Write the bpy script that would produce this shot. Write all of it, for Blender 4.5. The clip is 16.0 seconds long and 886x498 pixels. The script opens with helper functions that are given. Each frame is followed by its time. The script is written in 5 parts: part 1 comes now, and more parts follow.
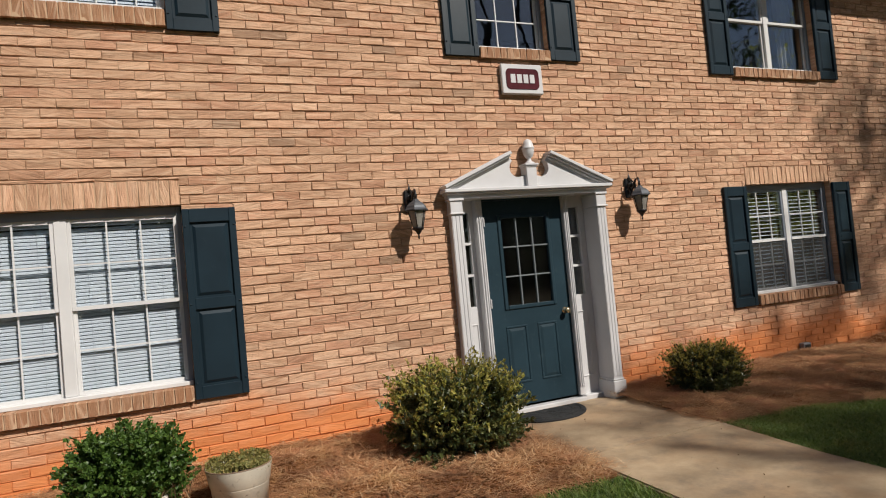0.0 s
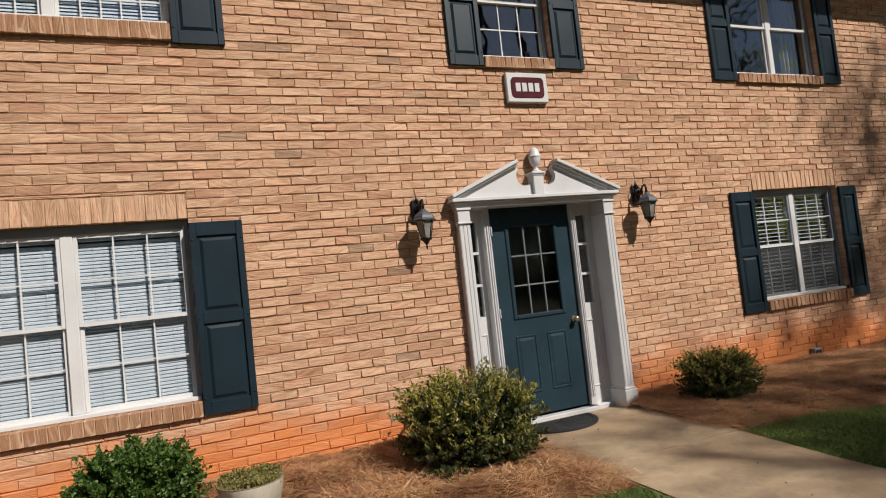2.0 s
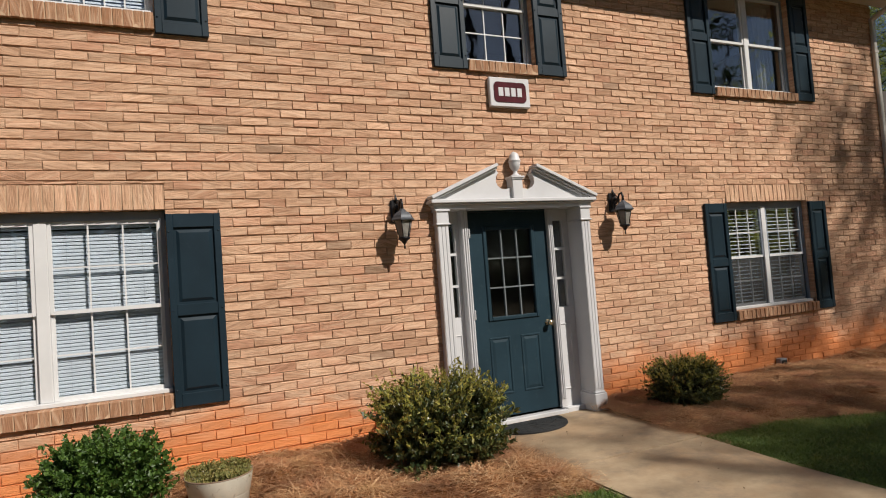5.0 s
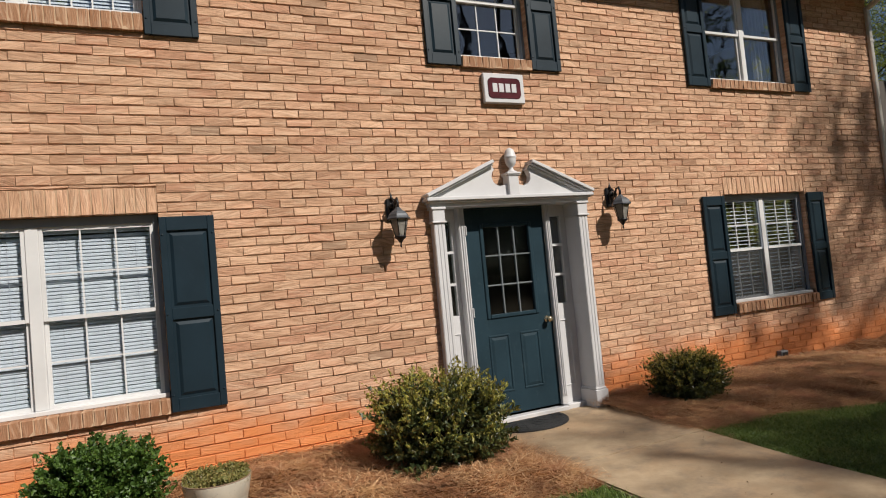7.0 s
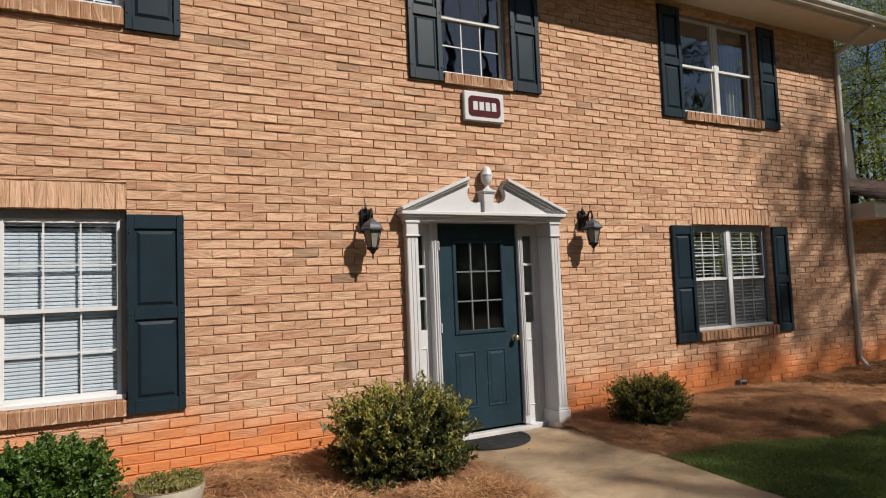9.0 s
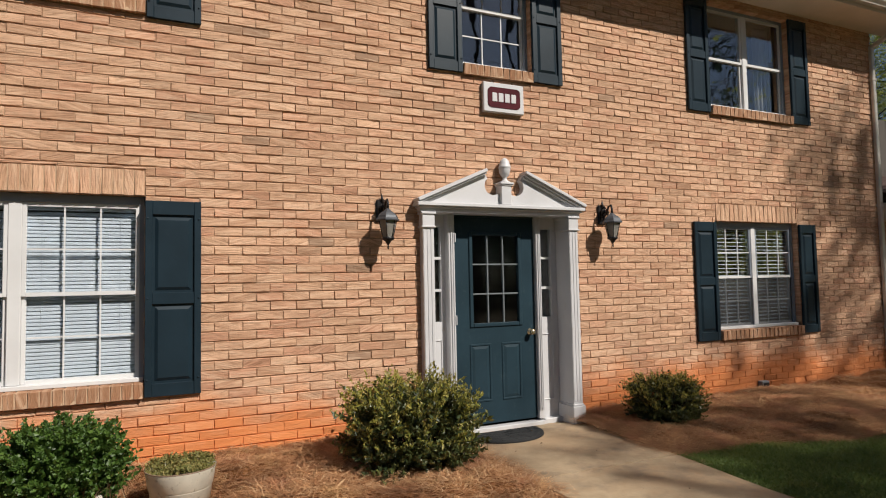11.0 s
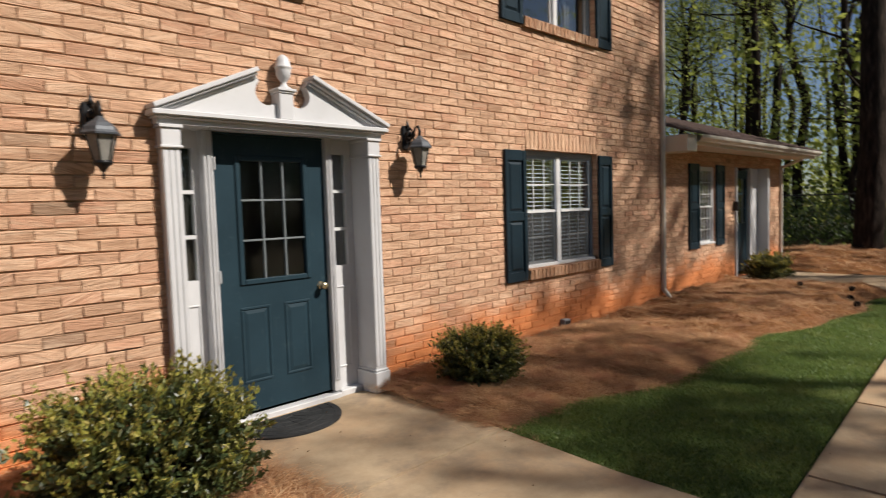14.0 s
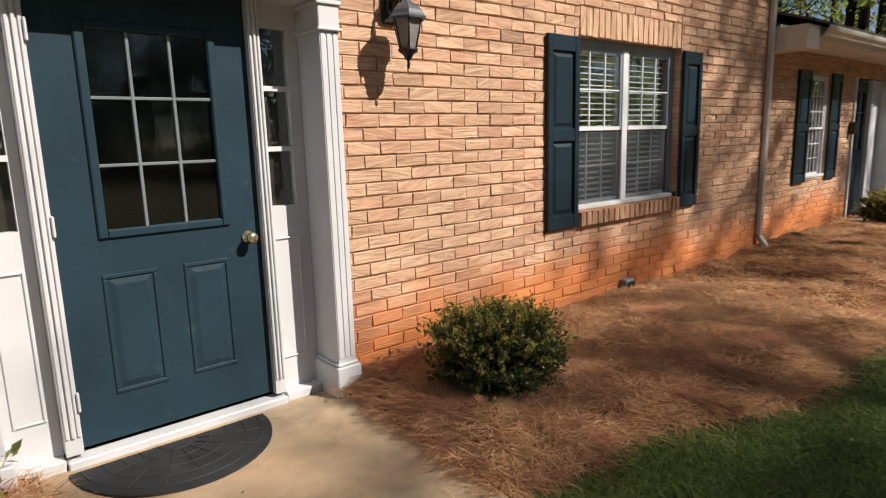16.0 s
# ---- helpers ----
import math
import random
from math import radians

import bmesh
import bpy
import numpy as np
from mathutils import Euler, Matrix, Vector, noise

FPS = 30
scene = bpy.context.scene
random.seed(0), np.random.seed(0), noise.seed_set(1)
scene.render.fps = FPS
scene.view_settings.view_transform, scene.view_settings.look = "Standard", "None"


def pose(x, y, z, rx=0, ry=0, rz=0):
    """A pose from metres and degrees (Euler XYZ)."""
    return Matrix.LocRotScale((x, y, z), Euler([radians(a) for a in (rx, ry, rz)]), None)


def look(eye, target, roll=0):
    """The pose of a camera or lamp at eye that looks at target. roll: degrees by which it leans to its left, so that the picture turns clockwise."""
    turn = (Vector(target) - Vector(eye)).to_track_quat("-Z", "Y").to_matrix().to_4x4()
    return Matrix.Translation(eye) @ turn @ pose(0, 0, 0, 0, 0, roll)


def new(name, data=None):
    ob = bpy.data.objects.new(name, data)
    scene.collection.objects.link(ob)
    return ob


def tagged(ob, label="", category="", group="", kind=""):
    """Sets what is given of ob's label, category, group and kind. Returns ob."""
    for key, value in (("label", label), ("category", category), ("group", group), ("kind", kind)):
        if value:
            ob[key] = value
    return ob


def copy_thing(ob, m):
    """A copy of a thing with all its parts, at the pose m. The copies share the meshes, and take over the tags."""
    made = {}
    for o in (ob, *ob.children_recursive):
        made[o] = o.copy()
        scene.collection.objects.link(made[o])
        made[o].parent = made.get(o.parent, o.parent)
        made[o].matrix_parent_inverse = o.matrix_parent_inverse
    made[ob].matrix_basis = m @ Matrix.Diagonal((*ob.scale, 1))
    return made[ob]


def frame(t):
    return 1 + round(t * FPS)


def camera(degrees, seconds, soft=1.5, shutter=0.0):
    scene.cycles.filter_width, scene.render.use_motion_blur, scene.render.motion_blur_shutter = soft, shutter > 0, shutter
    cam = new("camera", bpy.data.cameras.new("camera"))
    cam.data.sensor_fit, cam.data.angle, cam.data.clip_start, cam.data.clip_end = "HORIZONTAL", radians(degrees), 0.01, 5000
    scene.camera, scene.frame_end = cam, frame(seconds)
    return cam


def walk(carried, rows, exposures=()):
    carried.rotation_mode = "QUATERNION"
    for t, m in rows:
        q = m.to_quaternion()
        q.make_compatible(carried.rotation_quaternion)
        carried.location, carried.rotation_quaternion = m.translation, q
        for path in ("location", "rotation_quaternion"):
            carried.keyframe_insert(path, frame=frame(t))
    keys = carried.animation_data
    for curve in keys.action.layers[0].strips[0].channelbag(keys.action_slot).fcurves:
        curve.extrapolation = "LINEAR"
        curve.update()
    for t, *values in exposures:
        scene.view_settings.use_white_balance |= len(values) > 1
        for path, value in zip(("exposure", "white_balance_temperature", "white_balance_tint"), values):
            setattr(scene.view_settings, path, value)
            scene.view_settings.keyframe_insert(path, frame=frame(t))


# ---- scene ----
cam = camera(71.8, 16.0, 1.1, 0.25)
PATH = [
    (0, (-3.067, -5.277, 1.427), (-2.307, -3.428, 1.491), -5.3),
    (0.5, (-3.108, -5.253, 1.412), (-2.373, -3.395, 1.488), -5.0),
    (1, (-3.127, -5.222, 1.403), (-2.376, -3.37, 1.491), -4.8),
    (1.5, (-3.1, -5.244, 1.42), (-2.336, -3.398, 1.5), -4.7),
    (2, (-3.119, -5.212, 1.423), (-2.357, -3.366, 1.524), -6.2),
    (2.5, (-3.114, -5.221, 1.416), (-2.35, -3.375, 1.517), -6.0),
    (3, (-3.126, -5.214, 1.41), (-2.344, -3.377, 1.522), -6.5),
    (3.5, (-3.125, -5.237, 1.416), (-2.365, -3.391, 1.526), -6.2),
    (4, (-3.152, -5.233, 1.407), (-2.371, -3.394, 1.506), -5.6),
    (4.5, (-3.159, -5.225, 1.414), (-2.355, -3.397, 1.518), -3.7),
    (4.7, (-3.126, -5.266, 1.429), (-2.307, -3.443, 1.523), -4.1),
    (6.8, (-3.087, -5.257, 1.429), (-2.285, -3.428, 1.524), -5.4),
    (7, (-3.079, -5.233, 1.42), (-2.255, -3.413, 1.51), -5.4),
    (7.5, (-3.091, -5.22, 1.411), (-2.265, -3.401, 1.506), -4.8),
    (8, (-3.083, -5.236, 1.423), (-2.211, -3.438, 1.517), -3.8),
    (8.5, (-3.063, -5.25, 1.446), (-2.144, -3.479, 1.566), -2.9),
    (9, (-3.075, -5.246, 1.438), (-2.17, -3.467, 1.562), -2.3),
    (9.2, (-3.059, -5.266, 1.427), (-2.163, -3.481, 1.54), -2.3),
    (11.3, (-2.992, -5.25, 1.394), (-2.191, -3.422, 1.512), -0.5),
    (11.5, (-2.987, -5.234, 1.383), (-2.254, -3.377, 1.511), -1.6),
    (12, (-2.939, -5.16, 1.381), (-2.214, -3.298, 1.457), -1.5),
    (12.5, (-2.905, -4.929, 1.354), (-1.889, -3.206, 1.378), 0.2),
    (13, (-2.854, -4.639, 1.313), (-1.71, -2.999, 1.272), -1.3),
    (13.5, (-2.597, -4.308, 1.399), (-1.373, -2.729, 1.325), 2.2),
    (14, (-2.313, -4.069, 1.488), (-0.908, -2.652, 1.351), -1.8),
    (14.5, (-2.001, -3.773, 1.52), (-0.427, -2.559, 1.297), -2.3),
    (15, (-1.616, -3.55, 1.467), (-0.292, -2.074, 1.205), -3.9),
    (15.5, (-1.208, -3.271, 1.426), (0.138, -1.829, 1.096), -0.4),
    (16, (-0.791, -2.943, 1.369), (0.467, -1.43, 1.01), -1.6),
]
walk(cam, [(t, look(eye, target, roll)) for t, eye, target, roll in PATH], ((0.0, 0.13), (9.0, 0.19), (12.5, 0.22), (14.5, 0.48), (16.0, 0.64)))

# ---- world, sun ----
SUN = Vector((0.56, -1.0, 1.06)).normalized()
world = bpy.data.worlds.new("sky")
scene.world = world
world.use_nodes = True
wn = world.node_tree
sky = wn.nodes.new("ShaderNodeTexSky")
sky.sky_type = "NISHITA"
sky.sun_disc = False
sky.air_density, sky.dust_density = 0.75, 0.4
sky.sun_elevation = math.asin(SUN.z)
sky.sun_rotation = math.atan2(SUN.x, SUN.y)
wn.links.new(sky.outputs[0], wn.nodes["Background"].inputs[0])
wn.nodes["Background"].inputs[1].default_value = 0.05
sun_data = bpy.data.lights.new("sun", "SUN")
sun_data.energy, sun_data.angle, sun_data.color = 5.0, radians(0.55), (1.0, 0.928, 0.84)
sun = new("sun", sun_data)
sun.matrix_world = look(SUN * 60, (0, 0, 0))


# ---- materials ----
class Nodes:
    """A small wrapper to write node materials briefly."""

    def __init__(self, name):
        self.mat = bpy.data.materials.new(name)
        self.mat.use_nodes = True
        self.nt = self.mat.node_tree
        self.bsdf = self.nt.nodes["Principled BSDF"]
        self.out = self.nt.nodes["Material Output"]

    def add(self, kind, operation="", blend=""):
        node = self.nt.nodes.new(kind)
        if operation:
            node.operation = operation
        if blend:
            node.data_type, node.blend_type = "RGBA", blend
        return node

    def link(self, a, b):
        self.nt.links.new(a, b)

    def put(self, socket, value):
        if isinstance(value, bpy.types.NodeSocket):
            self.link(value, socket)
        else:
            socket.default_value = value

    def math(self, op, a, b=0.0, c=0.0):
        node = self.add("ShaderNodeMath", operation=op)
        for s, v in zip(node.inputs, (a, b, c)):
            self.put(s, v)
        return node.outputs[0]

    def noise(self, vector, scale, detail=4.0, rough=0.55, distortion=0.0):
        node = self.add("ShaderNodeTexNoise")
        if vector is not None:
            self.link(vector, node.inputs["Vector"])
        node.inputs["Scale"].default_value = scale
        node.inputs["Detail"].default_value = detail
        node.inputs["Roughness"].default_value = rough
        node.inputs["Distortion"].default_value = distortion
        return node.outputs["Fac"]

    def stretch(self, vector, x, y, z):
        node = self.add("ShaderNodeMapping")
        self.link(vector, node.inputs["Vector"])
        node.inputs["Scale"].default_value = (x, y, z)
        return node.outputs[0]

    def ramp(self, fac, *stops):
        node = self.add("ShaderNodeValToRGB")
        e = node.color_ramp.elements
        while len(e) < len(stops):
            e.new(0.5)
        for k, (pos, col) in enumerate(stops):
            e[k].position = pos
            e[k].color = (*col, 1) if not isinstance(col, (int, float)) else (col, col, col, 1)
        self.put(node.inputs[0], fac)
        return node.outputs[0]

    def mix(self, fac, a, b, blend="MIX"):
        node = self.add("ShaderNodeMix", blend=blend)
        self.put(node.inputs[0], fac)
        for s, v in ((node.inputs[6], a), (node.inputs[7], b)):
            self.put(s, (*v, 1) if isinstance(v, tuple) else v)
        return node.outputs[2]

    def bump(self, height, strength, distance, normal=None):
        node = self.add("ShaderNodeBump")
        node.inputs["Strength"].default_value = strength
        node.inputs["Distance"].default_value = distance
        self.link(height, node.inputs["Height"])
        if normal is not None:
            self.link(normal, node.inputs["Normal"])
        return node.outputs[0]

    def finish(self, color, rough=0.6, normal=None, metal=0.0, spec=0.5):
        self.put(self.bsdf.inputs["Base Color"], (*color, 1) if isinstance(color, tuple) else color)
        self.put(self.bsdf.inputs["Roughness"], rough)
        self.put(self.bsdf.inputs["Metallic"], metal)
        self.put(self.bsdf.inputs["Specular IOR Level"], spec)
        if normal is not None:
            self.link(normal, self.bsdf.inputs["Normal"])
        return self.mat


def place(n):
    return n.add("ShaderNodeNewGeometry").outputs["Position"]


def paint(name, color, rough=0.5, vary=0.12, scale=3.0, bump=0.15, grain=90.0, dirt=None, metal=0.0, spec=0.5):
    """Painted or plain surface: broad tone shifts, fine grain, and a little dirt."""
    n = Nodes(name)
    p = place(n)
    broad = n.noise(p, scale, 5, 0.6)
    fine = n.noise(p, grain, 3, 0.6)
    dark = tuple(c * (1 - vary * 1.6) for c in color)
    light = tuple(min(1, c * (1 + vary)) for c in color)
    col = n.ramp(broad, (0.3, dark), (0.7, light))
    if dirt:
        specks = n.ramp(n.noise(p, scale * 7, 6, 0.7), (0.58, 0.0), (0.72, 1.0))
        col = n.mix(n.math("MULTIPLY", specks, dirt[1]), col, dirt[0])
    rr = n.math("MULTIPLY_ADD", fine, 0.2, rough - 0.1)
    return n.finish(col, rr, n.bump(fine, bump, 0.002), metal, spec)


def brick_material(name, ramp_stops, mortar=False, grain_along_z=False, clay=True):
    n = Nodes(name)
    p = place(n)
    sep = n.add("ShaderNodeSeparateXYZ")
    n.link(p, sep.inputs[0])
    x, y, z = sep.outputs
    geo = n.add("ShaderNodeNewGeometry")
    info = n.add("ShaderNodeObjectInfo")
    rand = n.math("FRACT", n.math("ADD", n.math("MULTIPLY", info.outputs["Random"], 7.31), geo.outputs["Random Per Island"]))
    rand2 = n.math("FRACT", n.math("MULTIPLY", rand, 17.77))
    # combed scoring that leans differently on every brick
    swing = n.math("SUBTRACT", rand2, 0.5)
    lean = n.math("MULTIPLY", n.math("MULTIPLY", swing, n.math("ABSOLUTE", swing)), 1.6)
    along, across = (z, x) if grain_along_z else (x, z)
    slid = n.math("MULTIPLY_ADD", along, lean, across)
    comb = n.add("ShaderNodeCombineXYZ")
    n.link(n.math("MULTIPLY", along, 6.0), comb.inputs[0])
    n.link(n.math("MULTIPLY", rand, 30.0), comb.inputs[1])
    n.link(n.math("MULTIPLY", slid, 78.0), comb.inputs[2])
    score = n.noise(comb.outputs[0], 1.0, 5, 0.62, 1.2)
    broad = n.noise(p, 1.3, 5, 0.6)
    fine = n.noise(p, 240.0, 3, 0.7)
    if mortar:
        col = n.ramp(n.noise(p, 30.0, 5, 0.7), (0.3, (0.40, 0.26, 0.165)), (0.7, (0.52, 0.35, 0.23)))
    else:
        col = n.ramp(rand, *ramp_stops)
        col = n.mix(n.math("MULTIPLY", n.ramp(score, (0.40, 1.0), (0.51, 0.0)), 0.52), col, (0.24, 0.125, 0.066))
        col = n.mix(n.math("MULTIPLY", n.ramp(n.noise(p, 14.0, 5, 0.7), (0.5, 0.0), (0.75, 1.0)), 0.3), col, (0.56, 0.40, 0.28))
        blotch = n.noise(comb.outputs[0], 0.55, 4, 0.6)
        col = n.mix(n.math("MULTIPLY", n.ramp(blotch, (0.50, 0.0), (0.64, 1.0)), 0.38), col, (0.80, 0.58, 0.41))
        col = n.mix(n.math("MULTIPLY", n.ramp(blotch, (0.34, 1.0), (0.47, 0.0)), 0.34), col, (0.33, 0.18, 0.10))
    col = n.mix(n.math("MULTIPLY", n.ramp(broad, (0.35, 1.0), (0.7, 0.0)), 0.20), col, (0.22, 0.13, 0.08))
    if clay:
        # red clay splashed up from the bed
        edge = n.math("ADD", z, n.math("MULTIPLY", n.math("SUBTRACT", n.noise(p, 1.7, 5, 0.65), 0.5), 0.55))
        edge = n.math("ADD", edge, n.math("MULTIPLY", n.math("SUBTRACT", rand2, 0.5), 0.10))
        stain = n.ramp(edge, (0.22, 0.88), (0.37, 0.55), (0.55, 0.0))
        col = n.mix(stain, col, (0.64, 0.215, 0.065))
    height = n.math("ADD", n.math("MULTIPLY", score, 1.0), n.math("MULTIPLY", fine, 0.35))
    return n.finish(col, 0.86, n.bump(height, 0.9 if not mortar else 0.4, 0.009), 0.0, 0.25)


TAN = ((0.0, (0.50, 0.29, 0.18)), (0.15, (0.57, 0.345, 0.218)), (0.5, (0.68, 0.43, 0.28)), (0.75, (0.64, 0.375, 0.24)), (0.93, (0.56, 0.30, 0.19)), (0.978, (0.50, 0.29, 0.18)), (0.992, (0.36, 0.235, 0.155)), (1.0, (0.33, 0.21, 0.14)))
M_BRICK = brick_material("tan_combed_brick", TAN)
SILLC = ((0.0, (0.35, 0.17, 0.09)), (0.5, (0.42, 0.23, 0.13)), (1.0, (0.36, 0.18, 0.10)))
M_SILL = brick_material("sill_brick", SILLC, grain_along_z=True)
M_LINTEL = brick_material("soldier_brick", TAN[:4], grain_along_z=True)
M_MORTAR = brick_material("mortar", TAN, mortar=True)
M_JOINT = paint("pale_sill_mortar", (0.50, 0.345, 0.225), 0.9, 0.12, 9.0, 0.4, 160, None, 0.0, 0.2)
M_WHITE = paint("white_trim_paint", (0.53, 0.53, 0.54), 0.45, 0.05, 2.0, 0.12, 70, ((0.45, 0.38, 0.30), 0.25))
M_VINYL = paint("white_window_vinyl", (0.60, 0.60, 0.60), 0.35, 0.04, 3.0, 0.06, 60)
M_GREYFRAME = paint("grey_blue_window_frame", (0.20, 0.23, 0.27), 0.4, 0.10, 4.0, 0.08, 60)
M_TEAL = paint("dark_teal_shutter_paint", (0.010, 0.022, 0.032), 0.40, 0.14, 2.5, 0.14, 120, ((0.030, 0.045, 0.06), 0.25), 0.0, 0.28)
M_DOOR = paint("dark_teal_door_paint", (0.0185, 0.038, 0.051), 0.42, 0.12, 2.0, 0.10, 150, ((0.06, 0.09, 0.10), 0.3), 0.0, 0.15)
# dark colour that stands in for the shaded inside behind the sidelights
M_LITESHADE = paint("sidelight_shade", (0.045, 0.035, 0.028), 0.5, 0.1)
M_BLACK = paint("black_cast_metal", (0.018, 0.018, 0.020), 0.38, 0.2, 12.0, 0.3, 150, ((0.16, 0.15, 0.13), 0.4), 0.4)
M_LANTERN = paint("weathered_lantern_cap", (0.07, 0.078, 0.09), 0.55, 0.25, 14.0, 0.25, 120, ((0.22, 0.22, 0.22), 0.4), 0.3)
M_BRASS = paint("worn_brass", (0.62, 0.52, 0.34), 0.25, 0.1, 20.0, 0.05, 90, None, 0.9)
M_STEEL = paint("painted_downspout_metal", (0.62, 0.58, 0.52), 0.35, 0.10, 3.0, 0.1, 60, ((0.30, 0.24, 0.18), 0.35), 0.2)
M_SOFFIT = paint("cream_soffit_paint", (0.66, 0.58, 0.47), 0.6, 0.06, 2.0, 0.1, 60)
# near-black plaster: the shade of the unlit rooms is put into its colour
M_ROOM = paint("shade_dark_plaster", (0.07, 0.06, 0.05), 0.8, 0.08)
M_BLIND = paint("white_blind_slat", (0.60, 0.64, 0.72), 0.4, 0.03, 3.0, 0.04, 60)
M_CURTAIN = paint("pale_curtain_cloth", (0.22, 0.22, 0.22), 0.9, 0.15, 6.0, 0.2, 200)
M_RUBBER = paint("black_rubber_mat", (0.020, 0.021, 0.022), 0.7, 0.25, 9.0, 0.6, 160, ((0.12, 0.10, 0.08), 0.35))
M_MAROON = paint("maroon_sign_panel", (0.075, 0.014, 0.020), 0.7, 0.25, 9.0, 0.15, 90, None, 0.0, 0.1)
M_POT = paint("cream_plastic_pot", (0.60, 0.57, 0.48), 0.5, 0.12, 5.0, 0.1, 60, ((0.16, 0.13, 0.10), 0.7))
M_POTLIP = paint("dark_rubbed_rim", (0.22, 0.15, 0.10), 0.6, 0.1)
M_SOIL = paint("potting_soil", (0.07, 0.045, 0.03), 0.95, 0.3, 20, 0.8, 80)
M_BLUE = paint("blue_sign_enamel", (0.02, 0.13, 0.33), 0.35, 0.08)
M_RED = paint("red_sign_enamel", (0.55, 0.05, 0.06), 0.35, 0.08)
M_STUMP = paint("peeling_white_planter", (0.52, 0.48, 0.42), 0.85, 0.25, 9.0, 0.8, 40, ((0.12, 0.08, 0.06), 0.8))
M_VENT = paint("grey_vent_metal", (0.20, 0.21, 0.22), 0.5, 0.1, 12, 0.1)
M_FENCE = paint("black_fence_metal", (0.02, 0.02, 0.022), 0.5, 0.1)
M_LAMPGLASS = paint("frosted_lantern_glass", (0.42, 0.40, 0.36), 0.2, 0.12, 20, 0.05, 60, ((0.2, 0.17, 0.12), 0.4))


def glass_material(name, rough, base, wave):
    n = Nodes(name)
    clear = n.add("ShaderNodeBsdfTransparent")
    clear.inputs[0].default_value = (0.90, 0.93, 0.93, 1)
    gloss = n.add("ShaderNodeBsdfGlossy")
    gloss.inputs["Roughness"].default_value = rough
    weight = n.add("ShaderNodeLayerWeight")
    weight.inputs[0].default_value = 0.5
    fres = n.math("MULTIPLY_ADD", n.math("POWER", weight.outputs["Facing"], 3.5), 0.9, base)
    wavy = n.bump(n.noise(place(n), 2.2, 2, 0.5), wave, 0.03)
    n.link(wavy, gloss.inputs["Normal"])
    both = n.add("ShaderNodeMixShader")
    n.link(fres, both.inputs[0])
    n.link(clear.outputs[0], both.inputs[1])
    n.link(gloss.outputs[0], both.inputs[2])
    n.link(both.outputs[0], n.out.inputs[0])
    return n.mat


M_GLASS = glass_material("window_glass", 0.02, 0.13, 0.12)
M_DOORGLASS = glass_material("old_door_glass", 0.06, 0.07, 0.04)


def screen_material():
    n = Nodes("insect_screen_mesh")
    clear = n.add("ShaderNodeBsdfTransparent")
    n.finish((0.05, 0.055, 0.06), 0.7)
    both = n.add("ShaderNodeMixShader")
    both.inputs[0].default_value = 0.35
    n.link(clear.outputs[0], both.inputs[1])
    n.link(n.bsdf.outputs[0], both.inputs[2])
    n.link(both.outputs[0], n.out.inputs[0])
    return n.mat


M_SCREEN = screen_material()


def leaf_material(name, stops, rough=0.4, thin=0.35, patches=()):
    n = Nodes(name)
    geo = n.add("ShaderNodeNewGeometry")
    info = n.add("ShaderNodeObjectInfo")
    rand = n.math("FRACT", n.math("ADD", n.math("MULTIPLY", info.outputs["Random"], 3.1), geo.outputs["Random Per Island"]))
    col = n.ramp(rand, *stops)
    col = n.mix(n.math("MULTIPLY", n.noise(geo.outputs["Position"], 60.0, 2), 0.3), col, stops[0][1])
    for scale, lo, hi, tint, amount in patches:
        where = n.ramp(n.noise(geo.outputs["Position"], scale, 4, 0.6), (lo, 0.0), (hi, 1.0))
        col = n.mix(n.math("MULTIPLY", where, amount), col, tint)
    n.finish(col, rough, None, 0.0, 0.5)
    thru = n.add("ShaderNodeBsdfTranslucent")
    n.link(n.mix(0.5, col, tuple(min(1, c * 1.6) for c in stops[-1][1])), thru.inputs[0])
    both = n.add("ShaderNodeMixShader")
    both.inputs[0].default_value = thin
    n.link(n.bsdf.outputs[0], both.inputs[1])
    n.link(thru.outputs[0], both.inputs[2])
    n.link(both.outputs[0], n.out.inputs[0])
    return n.mat


M_HOLLY = leaf_material("holly_leaf", ((0.0, (0.020, 0.033, 0.014)), (0.5, (0.050, 0.072, 0.026)), (0.85, (0.13, 0.15, 0.042)), (1.0, (0.24, 0.20, 0.06))), 0.34, 0.25)
M_HOLLYTIP = leaf_material("new_holly_leaf", ((0.0, (0.16, 0.18, 0.035)), (0.6, (0.32, 0.32, 0.06)), (1.0, (0.46, 0.37, 0.11))), 0.45, 0.35)
M_GREEN = leaf_material("bright_green_leaf", ((0.0, (0.025, 0.055, 0.009)), (0.5, (0.054, 0.112, 0.016)), (1.0, (0.11, 0.19, 0.032))), 0.5, 0.25)
M_SEDUM = leaf_material("yellowing_pot_plant_leaf", ((0.0, (0.10, 0.12, 0.03)), (0.5, (0.22, 0.21, 0.06)), (1.0, (0.36, 0.28, 0.10))), 0.6, 0.3)
M_SPRING = leaf_material("spring_tree_leaf", ((0.0, (0.09, 0.14, 0.022)), (0.5, (0.20, 0.26, 0.045)), (1.0, (0.36, 0.38, 0.09))), 0.5, 0.5)
M_PINELEAF = leaf_material("pine_needle_clump", ((0.0, (0.02, 0.04, 0.015)), (0.6, (0.04, 0.08, 0.025)), (1.0, (0.07, 0.11, 0.03))), 0.55, 0.15)
M_UNDER = leaf_material("undergrowth_leaf", ((0.0, (0.02, 0.045, 0.012)), (0.6, (0.05, 0.09, 0.022)), (1.0, (0.10, 0.14, 0.035))), 0.5, 0.35)
